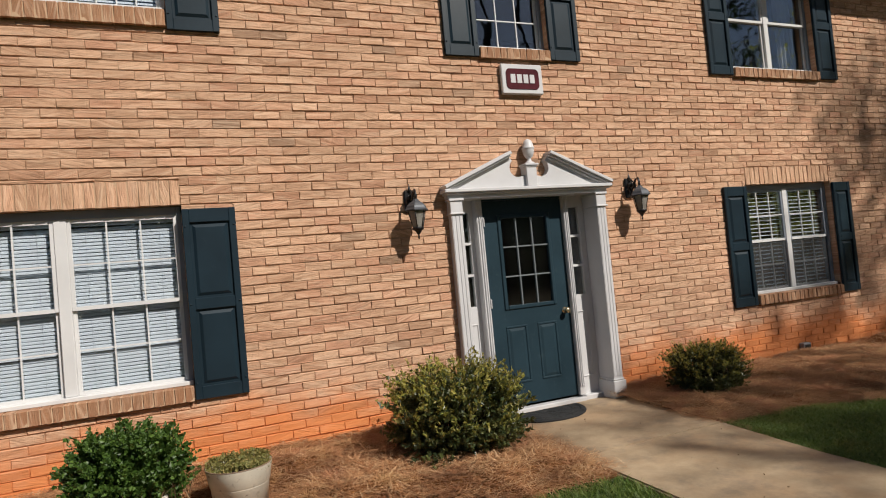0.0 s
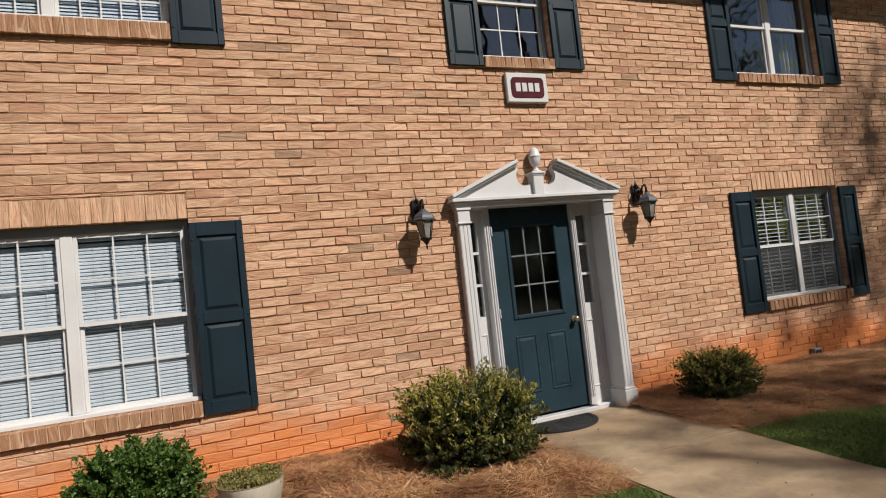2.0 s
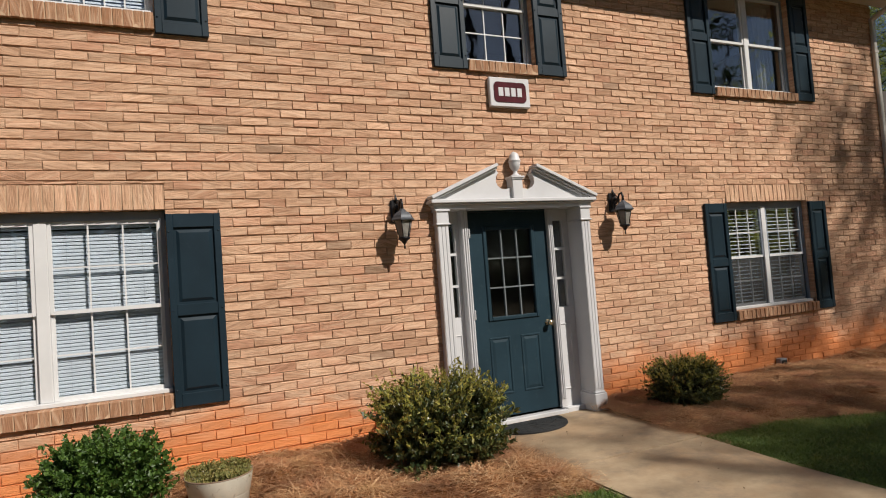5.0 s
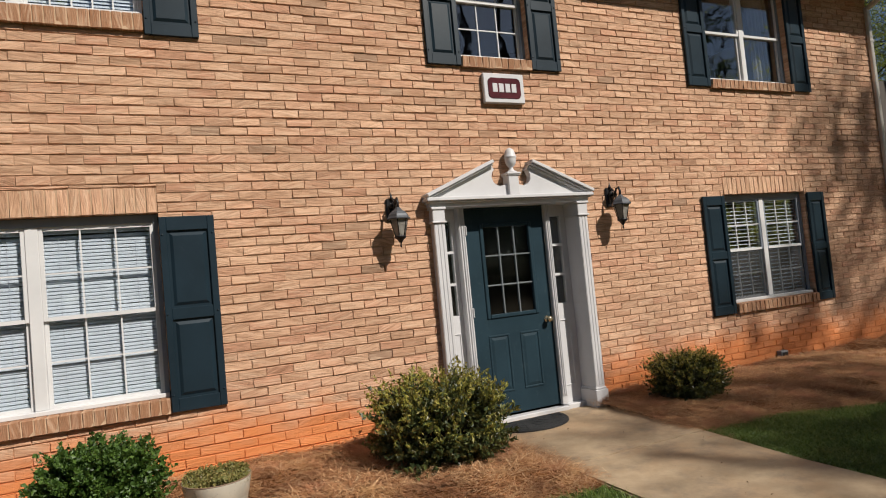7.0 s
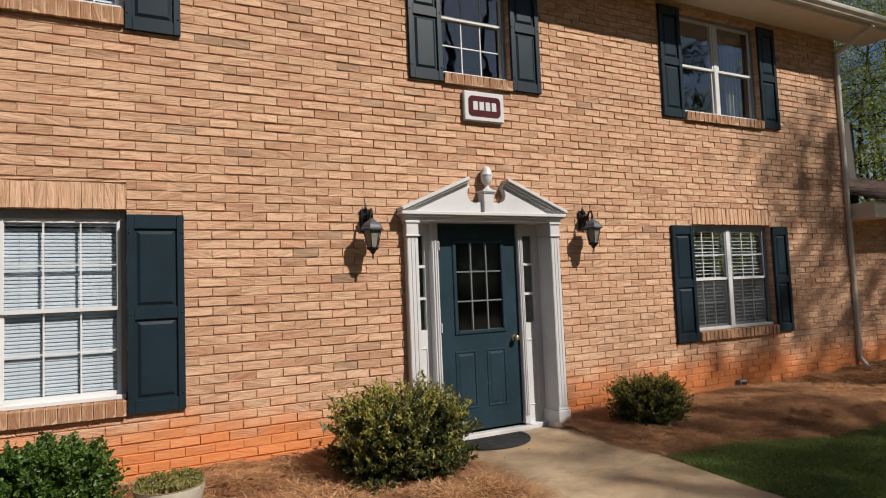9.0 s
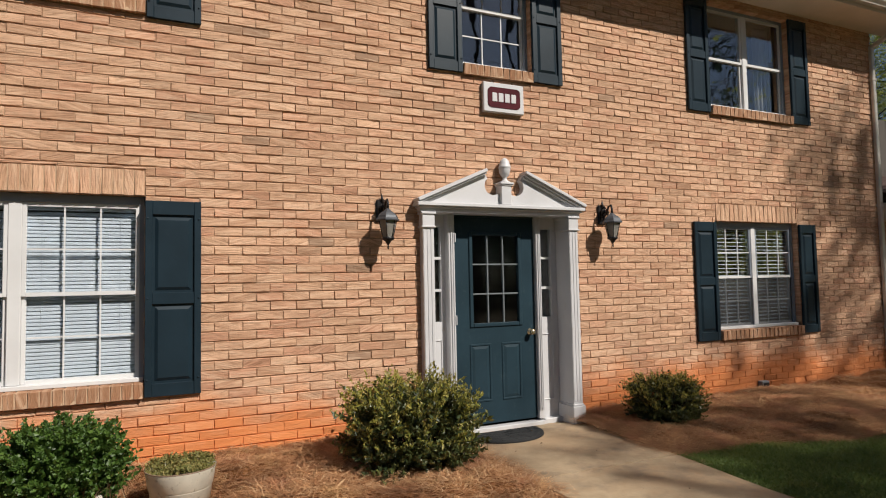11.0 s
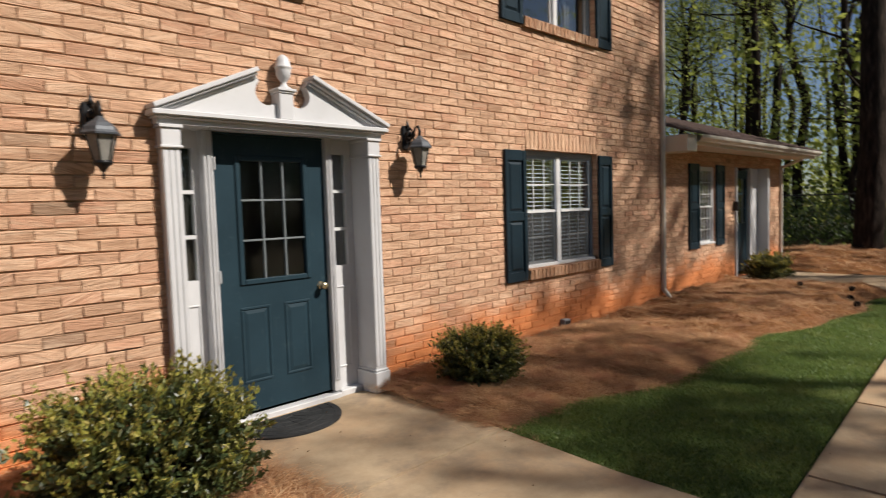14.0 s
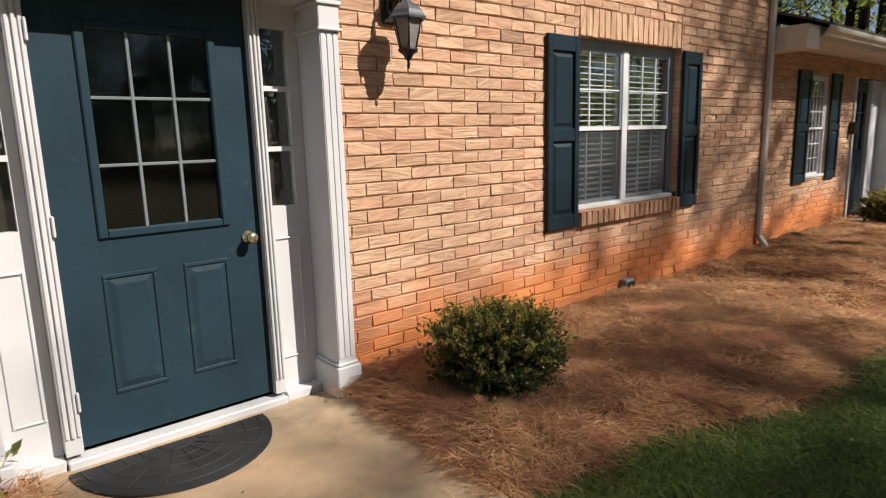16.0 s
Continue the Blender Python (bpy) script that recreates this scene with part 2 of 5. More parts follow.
M_GRASS = leaf_material("lawn_grass_blade", ((0.0, (0.050, 0.10, 0.015)), (0.6, (0.12, 0.20, 0.034)), (1.0, (0.25, 0.31, 0.08))), 0.5, 0.35, ((2.2, 0.5, 0.65, (0.26, 0.28, 0.07), 0.5), (5.0, 0.55, 0.7, (0.05, 0.10, 0.02), 0.5)))
# the darkest patches paint shadow dapple into the straw; the others are its own tones
M_STRAW = leaf_material("pine_straw_needle", ((0.0, (0.20, 0.083, 0.036)), (0.4, (0.45, 0.215, 0.095)), (0.75, (0.64, 0.37, 0.185)), (1.0, (0.80, 0.58, 0.35))), 0.7, 0.1, ((1.6, 0.48, 0.62, (0.16, 0.055, 0.025), 0.65), (2.7, 0.55, 0.68, (0.42, 0.17, 0.10), 0.6), (4.3, 0.55, 0.7, (0.58, 0.36, 0.16), 0.5)))
M_CLOVER = leaf_material("clover_leaf", ((0.0, (0.08, 0.14, 0.03)), (0.6, (0.15, 0.23, 0.05)), (1.0, (0.26, 0.32, 0.10))), 0.5, 0.3)
M_DRY = leaf_material("dry_stem", ((0.0, (0.12, 0.07, 0.035)), (1.0, (0.32, 0.22, 0.12))), 0.8, 0.05)


def bark_material():
    n = Nodes("furrowed_bark")
    p = n.add("ShaderNodeTexCoord").outputs["Object"]
    ridged = n.noise(n.stretch(p, 9, 9, 1.6), 1.6, 6, 0.65, 0.5)
    col = n.ramp(ridged, (0.34, (0.010, 0.008, 0.007)), (0.56, (0.038, 0.028, 0.022)), (0.78, (0.10, 0.075, 0.06)))
    return n.finish(col, 0.95, n.bump(ridged, 1.0, 0.05), 0.0, 0.1)


M_BARK = bark_material()


def concrete_material():
    n = Nodes("walk_concrete")
    p = place(n)
    info = n.add("ShaderNodeObjectInfo")
    broad = n.noise(p, 1.1, 6, 0.65)
    mid = n.noise(p, 7.0, 6, 0.7)
    fine = n.noise(p, 140.0, 4, 0.75)
    col = n.ramp(mid, (0.3, (0.34, 0.25, 0.155)), (0.7, (0.47, 0.36, 0.235)))
    col = n.mix(n.math("MULTIPLY", n.ramp(broad, (0.43, 0.0), (0.6, 1.0)), 0.65), col, (0.46, 0.30, 0.17))
    col = n.mix(n.math("MULTIPLY", n.ramp(n.noise(p, 2.3, 6, 0.7), (0.50, 0.0), (0.64, 1.0)), 0.6), col, (0.20, 0.16, 0.12))
    col = n.mix(n.math("MULTIPLY", n.ramp(fine, (0.55, 0.0), (0.75, 1.0)), 0.35), col, (0.20, 0.16, 0.12))
    col = n.mix(n.math("MULTIPLY", info.outputs["Random"], 0.10), col, (0.30, 0.26, 0.22))
    return n.finish(col, 0.9, n.bump(fine, 0.35, 0.003), 0.0, 0.25)


M_CONCRETE = concrete_material()


def earth_material(name, a, b, c, scale=6.0):
    n = Nodes(name)
    p = place(n)
    col = n.ramp(n.noise(p, scale, 8, 0.75), (0.3, a), (0.52, b), (0.72, c))
    streak = n.noise(p, 55.0, 5, 0.75, 1.2)
    col = n.mix(n.math("MULTIPLY", n.ramp(streak, (0.42, 1.0), (0.58, 0.0)), 0.55), col, tuple(v * 0.35 for v in a))
    return n.finish(col, 0.95, n.bump(streak, 0.9, 0.012), 0.0, 0.1)


M_MULCH = earth_material("pine_straw_mat", (0.16, 0.065, 0.027), (0.31, 0.14, 0.055), (0.45, 0.235, 0.105), 4.0)
M_TURF = earth_material("turf_soil", (0.022, 0.045, 0.012), (0.035, 0.07, 0.016), (0.06, 0.085, 0.025), 5.0)
M_FOREST = earth_material("forest_floor", (0.05, 0.038, 0.02), (0.09, 0.065, 0.035), (0.10, 0.11, 0.04), 1.2)


def shingle_material():
    n = Nodes("brown_asphalt_shingle")
    p = place(n)
    col = n.ramp(n.noise(p, 5.0, 6, 0.75), (0.3, (0.045, 0.030, 0.026)), (0.7, (0.12, 0.085, 0.075)))
    return n.finish(col, 0.95, n.bump(n.noise(p, 150, 3, 0.8), 0.6, 0.004), 0.0, 0.15)


M_SHINGLE = shingle_material()


# ---- mesh helpers ----
def fast_mesh(name, verts, faces, material, smooth=False):
    me = bpy.data.meshes.new(name)
    me.from_pydata(verts if isinstance(verts, list) else verts.tolist(), [], faces if isinstance(faces, list) else faces.tolist())
    me.materials.append(material)
    if smooth:
        me.polygons.foreach_set("use_smooth", [True] * len(me.polygons))
    me.update()
    return me


def thing(name, x, y, z, label, category, group="", kind="", turn=0.0):
    ob = new(name)
    ob.empty_display_size = 0.1
    ob.matrix_world = pose(x, y, z, 0, 0, turn)
    return tagged(ob, label, category, group, kind)


def part(name, bm, material, parent, label="", smooth=False):
    """Links a bmesh (or a finished mesh) as one mesh object under a thing or a part."""
    if isinstance(bm, bmesh.types.BMesh):
        me = bpy.data.meshes.new(name)
        bmesh.ops.recalc_face_normals(bm, faces=bm.faces)
        bm.to_mesh(me)
        bm.free()
        me.materials.append(material)
        if smooth:
            me.polygons.foreach_set("use_smooth", [True] * len(me.polygons))
    else:
        me = bm
    ob = new(name, me)
    ob.parent = parent
    return tagged(ob, label)


def box(bm, x0, x1, y0, y1, z0, z1, bevel=0.0):
    geom = bmesh.ops.create_cube(bm, size=1.0, matrix=Matrix.LocRotScale(((x0 + x1) / 2, (y0 + y1) / 2, (z0 + z1) / 2), None, (abs(x1 - x0), abs(y1 - y0), abs(z1 - z0))))
    if bevel:
        edges = list({e for v in geom["verts"] for e in v.link_edges})
        bmesh.ops.bevel(bm, geom=edges, offset=bevel, segments=1, affect="EDGES", profile=0.5)
    return bm


def boxes(*dims, bevel=0.0):
    bm = bmesh.new()
    for d in dims:
        box(bm, *d, bevel=bevel)
    return bm


def prism(bm, pts, y0, y1):
    """Extrudes a polygon of (x, z) points from y0 to y1."""
    a = [bm.verts.new((x, y0, z)) for x, z in pts]
    b = [bm.verts.new((x, y1, z)) for x, z in pts]
    bm.faces.new(a)
    bm.faces.new(b[::-1])
    for k in range(len(pts)):
        bm.faces.new((a[k], b[k], b[(k + 1) % len(pts)], a[(k + 1) % len(pts)]))
    return bm


def lathe(bm, profile, x, y, segs=16):
    """Turns (radius, z) points round the upright line at x, y."""
    rings = []
    for r, z in profile:
        rings.append([bm.verts.new((x + r * math.cos(2 * math.pi * k / segs), y + r * math.sin(2 * math.pi * k / segs), z)) for k in range(segs)])
    for a, b in zip(rings, rings[1:]):
        for k in range(segs):
            bm.faces.new((a[k], a[(k + 1) % segs], b[(k + 1) % segs], b[k]))
    bm.faces.new(rings[0][::-1])
    bm.faces.new(rings[-1])
    return bm


def tube(path, radii, segs=8):
    """Verts and faces of a tapered tube along a path."""
    verts, faces = [], []
    pts = [Vector(p) for p in path]
    for k, p in enumerate(pts):
        d = (pts[min(k + 1, len(pts) - 1)] - pts[max(k - 1, 0)]).normalized()
        u = d.orthogonal().normalized() if k == 0 else (u - d * u.dot(d)).normalized()
        w = d.cross(u)
        for s in range(segs):
            a = 2 * math.pi * s / segs
            verts.append(tuple(p + (u * math.cos(a) + w * math.sin(a)) * radii[k]))
    for k in range(len(pts) - 1):
        for s in range(segs):
            a, b = k * segs + s, k * segs + (s + 1) % segs
            faces.append((a, b, b + segs, a + segs))
    n0 = len(verts)
    faces.append(tuple(range(segs))[::-1])
    faces.append(tuple(range(n0 - segs, n0)))
    return verts, faces


def tubes_mesh(name, tubes, material):
    verts, faces = [], []
    for v, f in tubes:
        o = len(verts)
        verts += v
        faces += [tuple(i + o for i in q) for q in f]
    return fast_mesh(name, verts, faces, material, True)


def leaf_mesh(name, centres, size, material, rng, up=0.3, slim=0.5, outward=None):
    """A cloud of small folded leaves, one island each."""
    n = len(centres)
    size = np.broadcast_to(np.asarray(size, float), (n,))[:, None]
    axis = rng.normal(size=(n, 3))
    if outward is not None:
        axis += outward * 1.1
    axis[:, 2] += up
    axis /= np.linalg.norm(axis, axis=1)[:, None]
    side = np.cross(axis, rng.normal(size=(n, 3)))
    side /= np.linalg.norm(side, axis=1)[:, None] + 1e-9
    nrm = np.cross(axis, side)
    c = np.asarray(centres)
    a = c - axis * size * 0.5
    b = c + axis * size * 0.5
    l = c + side * size * slim * 0.5 + nrm * size * 0.10
    r = c - side * size * slim * 0.5 + nrm * size * 0.10
    verts = np.stack([a, l, b, r], 1).reshape(-1, 3)
    base = np.arange(n)[:, None] * 4
    faces = np.concatenate([base + [0, 1, 2], base + [0, 2, 3]], 0)
    return fast_mesh(name, verts, faces, material)


def blade_mesh(name, roots, length, width, material, rng, lean=0.5, flat=False):
    """Thin bent blades or needles: two quads and a tip each; flat ones lie along the ground."""
    n = len(roots)
    ang = rng.uniform(0, 2 * math.pi, n)
    ln = length * rng.uniform(0.6, 1.3, n)
    d = np.stack([np.cos(ang), np.sin(ang), np.zeros(n)], 1)
    s = np.stack([-np.sin(ang), np.cos(ang), np.zeros(n)], 1) * width * 0.5
    roots = np.asarray(roots)
    if flat:
        tilt = rng.uniform(-0.05, 0.32, n)
        mid = roots + d * (ln * 0.5)[:, None] + s * rng.normal(0, 8, n)[:, None]
        mid[:, 2] += ln * np.abs(tilt) * 0.6
        tip = roots + d * ln[:, None]
        tip[:, 2] += ln * tilt * 0.5
    else:
        k = rng.uniform(0.1, lean, n)
        mid = roots + d * (ln * k * 0.35)[:, None]
        mid[:, 2] += ln * 0.6
        tip = roots + d * (ln * k)[:, None]
        tip[:, 2] += ln * 0.95
    verts = np.stack([roots - s, roots + s, mid + s * 0.8, mid - s * 0.8, tip], 1).reshape(-1, 3)
    base = np.arange(n)[:, None] * 5
    quads = (base + [0, 1, 2, 3]).tolist()
    tris = (base + [3, 2, 4]).tolist()
    return fast_mesh(name, verts.tolist(), quads + tris, material)


def holed(x0, x1, z0, z1, y0, y1, holes):
    """An upright slab with rectangular openings (x0, x1, z0, z1) that go through it."""
    xs = sorted({x0, x1, *[v for h in holes for v in h[:2] if x0 < v < x1]})
    zs = sorted({z0, z1, *[v for h in holes for v in h[2:] if z0 < v < z1]})

    def solid(i, j):
        if not (0 <= i < len(xs) - 1 and 0 <= j < len(zs) - 1):
            return False
        cx, cz = (xs[i] + xs[i + 1]) / 2, (zs[j] + zs[j + 1]) / 2
        return not any(a < cx < b and c < cz < d for a, b, c, d in holes)

    bm = bmesh.new()
    made = {}

    def v(x, y, z):
        key = (round(x, 5), round(y, 5), round(z, 5))
        if key not in made:
            made[key] = bm.verts.new((x, y, z))
        return made[key]

    for i in range(len(xs) - 1):
        for j in range(len(zs) - 1):
            if not solid(i, j):
                continue
            a, b, c, d = xs[i], xs[i + 1], zs[j], zs[j + 1]
            bm.faces.new((v(a, y0, c), v(b, y0, c), v(b, y0, d), v(a, y0, d)))
            bm.faces.new((v(a, y1, c), v(a, y1, d), v(b, y1, d), v(b, y1, c)))
            if not solid(i - 1, j):
                bm.faces.new((v(a, y0, c), v(a, y0, d), v(a, y1, d), v(a, y1, c)))
            if not solid(i + 1, j):
                bm.faces.new((v(b, y0, c), v(b, y1, c), v(b, y1, d), v(b, y0, d)))
            if not solid(i, j - 1):
                bm.faces.new((v(a, y0, c), v(a, y1, c), v(b, y1, c), v(b, y0, c)))
            if not solid(i, j + 1):
                bm.faces.new((v(a, y0, d), v(b, y0, d), v(b, y1, d), v(a, y1, d)))
    return bm


def structure(name, bm, material, label, category):
    ob = part(name, bm, material, None)
    return tagged(ob, label, category, kind="structure")


# ---- the building ----
COURSE, PITCH, JOINT, HEAD = 0.077, 0.2185, 0.0098, 0.0062
FLOOR_Z, EAVE_Z = -0.30, 4.88
# window openings in the front wall: x0, x1, z0, z1
WIN_L = (-4.82, -3.12, 0.69, 2.125)
WIN_R = (3.00, 4.46, 0.775, 2.078)
WIN_UL = (-4.82, -3.12, 3.70, 4.80)
WIN_UM = (-0.335, 0.47, 3.545, 4.80)
WIN_UR = (3.00, 4.46, 3.475, 4.76)
DOORWAY = (-0.795, 0.908, -0.18, 2.085)
OPENINGS = [WIN_L, WIN_R, WIN_UL, WIN_UM, WIN_UR, DOORWAY]
# rowlock sills and soldier lintels: x0, x1, z0, z1
SILLS = [(-4.82, -3.12, 0.57, 0.69), (3.00, 4.46, 0.66, 0.775), (-4.82, -3.12, 3.56, 3.70), (-0.335, 0.47, 3.435, 3.545), (3.00, 4.46, 3.365, 3.475)]
LINTELS = [(-4.82, -3.12, 2.125, 2.328), (3.02, 4.45, 2.078, 2.288)]


def grown(rect, d):
    return (rect[0] - d, rect[1] + d, rect[2] - d, rect[3] + d)


def minus(rects, hole):
    """Rectangles with a hole cut from them."""
    out = []
    a, b, c, d = hole
    for x0, x1, z0, z1 in rects:
        if b <= x0 or a >= x1 or d <= z0 or c >= z1:
            out.append((x0, x1, z0, z1))
            continue
        if x0 < a:
            out.append((x0, a, z0, z1))
        if b < x1:
            out.append((b, x1, z0, z1))
        m0, m1 = max(x0, a), min(x1, b)
        if z0 < c:
            out.append((m0, m1, z0, c))
        if d < z1:
            out.append((m0, m1, d, z1))
    return [r for r in out if r[1] - r[0] > 0.018 and r[3] - r[2] > 0.016]


def bond(x0, x1, z0, z1, start, holes):
    """All bricks of a running bond as rectangles."""
    out = []
    for row in range(math.ceil((z1 - z0) / COURSE)):
        a = z0 + row * COURSE
        shift = start + (PITCH / 2 if row % 2 else 0)
        k = math.floor((x0 - shift) / PITCH)
        while shift + k * PITCH < x1:
            r = (max(x0, shift + k * PITCH), min(x1, shift + (k + 1) * PITCH - HEAD), a, min(z1, a + COURSE - JOINT))
            k += 1
            rects = [r] if r[1] - r[0] > 0.018 and r[3] - r[2] > 0.016 else []
            for h in holes:
                rects = minus(rects, h)
            out += rects
    return out


def brick_verts(w, d, h, rng):
    """A brick with a slightly chamfered, uneven face; its face looks along -y. Origin in the middle of the face."""
    c = 0.0025
    j = rng.uniform(-0.0028, 0.0028, 8)
    tip, swing = rng.normal(0, 0.0022), rng.normal(0, 0.0016)
    j[:4] += (-tip - swing, -tip + swing, tip + swing, tip - swing)
    v = [(-w / 2, c, -h / 2), (w / 2, c, -h / 2), (w / 2, c, h / 2), (-w / 2, c, h / 2)]
    v += [(-w / 2 + c, j[0], -h / 2 + c + abs(j[4])), (w / 2 - c, j[1], -h / 2 + c + abs(j[5])), (w / 2 - c, j[2], h / 2 - c - abs(j[6])), (-w / 2 + c, j[3], h / 2 - c - abs(j[7]))]
    v += [(-w / 2, d, -h / 2), (w / 2, d, -h / 2), (w / 2, d, h / 2), (-w / 2, d, h / 2)]
    f = [(4, 5, 6, 7), (0, 1, 5, 4), (1, 2, 6, 5), (2, 3, 7, 6), (3, 0, 4, 7), (8, 9, 1, 0), (9, 10, 2, 1), (10, 11, 3, 2), (11, 8, 0, 3)]
    return v, f


def joined_bricks(name, rects, y, depth, material, seed):
    rng = np.random.default_rng(seed)
    verts, faces = [], []
    for x0, x1, z0, z1 in rects:
        v, f = brick_verts(x1 - x0, depth, z1 - z0, rng)
        o = len(verts)
        push = rng.normal(0, 0.0010)
        verts += [(a + (x0 + x1) / 2, b + y + (push if b < 0.05 else 0), c + (z0 + z1) / 2) for a, b, c in v]
        faces += [tuple(i + o for i in q) for q in f]
    return fast_mesh(name, verts, faces, material)


wall_front = structure("wall_front", holed(-7.0, 6.25, FLOOR_Z, EAVE_Z, 0.0095, 0.24, [grown(o, 0.006) for o in OPENINGS]), M_MORTAR, "tan combed brick front wall with orange clay stain low down", "wall")
wall_side = structure("wall_side", holed(0.24, 7.0, FLOOR_Z, 6.6, -6.25, -6.02, []), M_MORTAR, "tan brick gable wall above the low wing", "wall")
wall_side.matrix_world = pose(0, 0, 0, 0, 0, 90)
wall_end = structure("wall_end", boxes((-7.0, -6.8, 0.245, 7.0, FLOOR_Z, EAVE_Z)), M_MORTAR, "tan brick end wall", "wall")
wall_back = structure("wall_back", boxes((-7.0, 12.4, 7.0, 7.2, FLOOR_Z, EAVE_Z)), M_MORTAR, "tan brick rear wall", "wall")
WING_Y = 0.20
WING_WIN = (7.98, 8.68, 0.70, 2.03)
WING_DOOR = (9.62, 11.05, 0.0, 2.06)
wall_wing = structure("wall_wing", holed(6.255, 12.3, FLOOR_Z, 2.30, WING_Y + 0.010, WING_Y + 0.24, [grown(WING_WIN, 0.006), grown(WING_DOOR, 0.006)]), M_MORTAR, "tan brick wall of the low wing", "wall")
wall_wing_end = structure("wall_wing_end", boxes((12.07, 12.3, WING_Y + 0.245, 6.99, FLOOR_Z, 2.3)), M_MORTAR, "tan brick end wall of the wing", "wall")
# inner surfaces carry the rooms' shade in their dark colour
floor = structure("floor", boxes((-6.8, 12.06, 0.245, 6.99, -0.3, -0.04)), M_ROOM, "floor inside the building, coloured dark for shade", "floor")
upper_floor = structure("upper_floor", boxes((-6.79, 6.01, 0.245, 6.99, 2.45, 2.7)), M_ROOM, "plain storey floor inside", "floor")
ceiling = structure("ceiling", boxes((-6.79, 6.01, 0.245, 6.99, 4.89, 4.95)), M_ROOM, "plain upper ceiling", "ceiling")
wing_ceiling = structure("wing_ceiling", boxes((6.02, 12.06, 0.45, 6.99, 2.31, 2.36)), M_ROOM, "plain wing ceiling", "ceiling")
inner_wall = structure("inner_wall", boxes((-6.79, 12.05, 3.0, 3.1, -0.04, 4.88)), M_ROOM, "plaster wall deep inside the rooms, coloured dark for shade", "wall")

# pairs of shutters: x of outer and inner edges, z
SHUTTERS = [(-5.23, -4.825, 0.577, 2.088), (-3.115, -2.712, 0.577, 2.088), (2.632, 2.985, 0.668, 2.062), (4.47, 4.782, 0.675, 2.062),
            (-3.115, -2.715, 3.54, 4.80), (-5.23, -4.825, 3.54, 4.80), (-0.698, -0.34, 3.45, 4.82), (0.472, 0.834, 3.45, 4.82),
            (2.632, 2.985, 3.385, 4.775), (4.455, 4.80, 3.385, 4.775)]


def shutter(x0, x1, y, z0, z1, w_group):
    """A raised-panel shutter: stiles, three rails and two panels, screwed to the wall."""
    w, h = x1 - x0, z1 - z0
    ob = thing("shutter", x0, y, z0, "dark teal raised-panel window shutter screwed to brick", "shutter", w_group)
    s, split = 0.052, h * 0.49
    part("stile", boxes((0, s, -0.034, 0, 0, h), bevel=0.004), M_TEAL, ob)
    part("stile", boxes((w - s, w, -0.034, 0, 0, h), bevel=0.004), M_TEAL, ob)
    part("rail", boxes((s, w - s, -0.031, 0, 0, 0.10), bevel=0.003), M_TEAL, ob)
    part("rail", boxes((s, w - s, -0.031, 0, split - 0.035, split + 0.055), bevel=0.003), M_TEAL, ob)
    part("rail", boxes((s, w - s, -0.031, 0, h - 0.11, h), bevel=0.003), M_TEAL, ob)
    for a, b in ((0.10, split - 0.035), (split + 0.055, h - 0.11)):
        bm = boxes((s, w - s, -0.013, -0.002, a, b))
        x_a, x_b, g = s + 0.018, w - s - 0.018, 0.024
        lo = [bm.verts.new(p) for p in ((x_a, -0.013, a + 0.018), (x_b, -0.013, a + 0.018), (x_b, -0.013, b - 0.018), (x_a, -0.013, b - 0.018))]
        hi = [bm.verts.new(p) for p in ((x_a + g, -0.027, a + 0.018 + g), (x_b - g, -0.027, a + 0.018 + g), (x_b - g, -0.027, b - 0.018 - g), (x_a + g, -0.027, b - 0.018 - g))]
        bm.faces.new(hi)
        for k in range(4):
            bm.faces.new((lo[k], lo[(k + 1) % 4], hi[(k + 1) % 4], hi[k]))
        part("raised_panel", bm, M_TEAL, ob)
    for zz in (0.13, split + 0.01, h - 0.14):
        for xx in (0.018, w - 0.018):
            bm = bmesh.new()
            bmesh.ops.create_uvsphere(bm, u_segments=8, v_segments=5, radius=0.008, matrix=pose(xx, -0.035, zz))
            part("screw", bm, M_TEAL, ob, "", True)
    return ob


for s in SHUTTERS:
    shutter(s[0], s[1], -0.002, s[2], s[3], "shutters on the brick front")


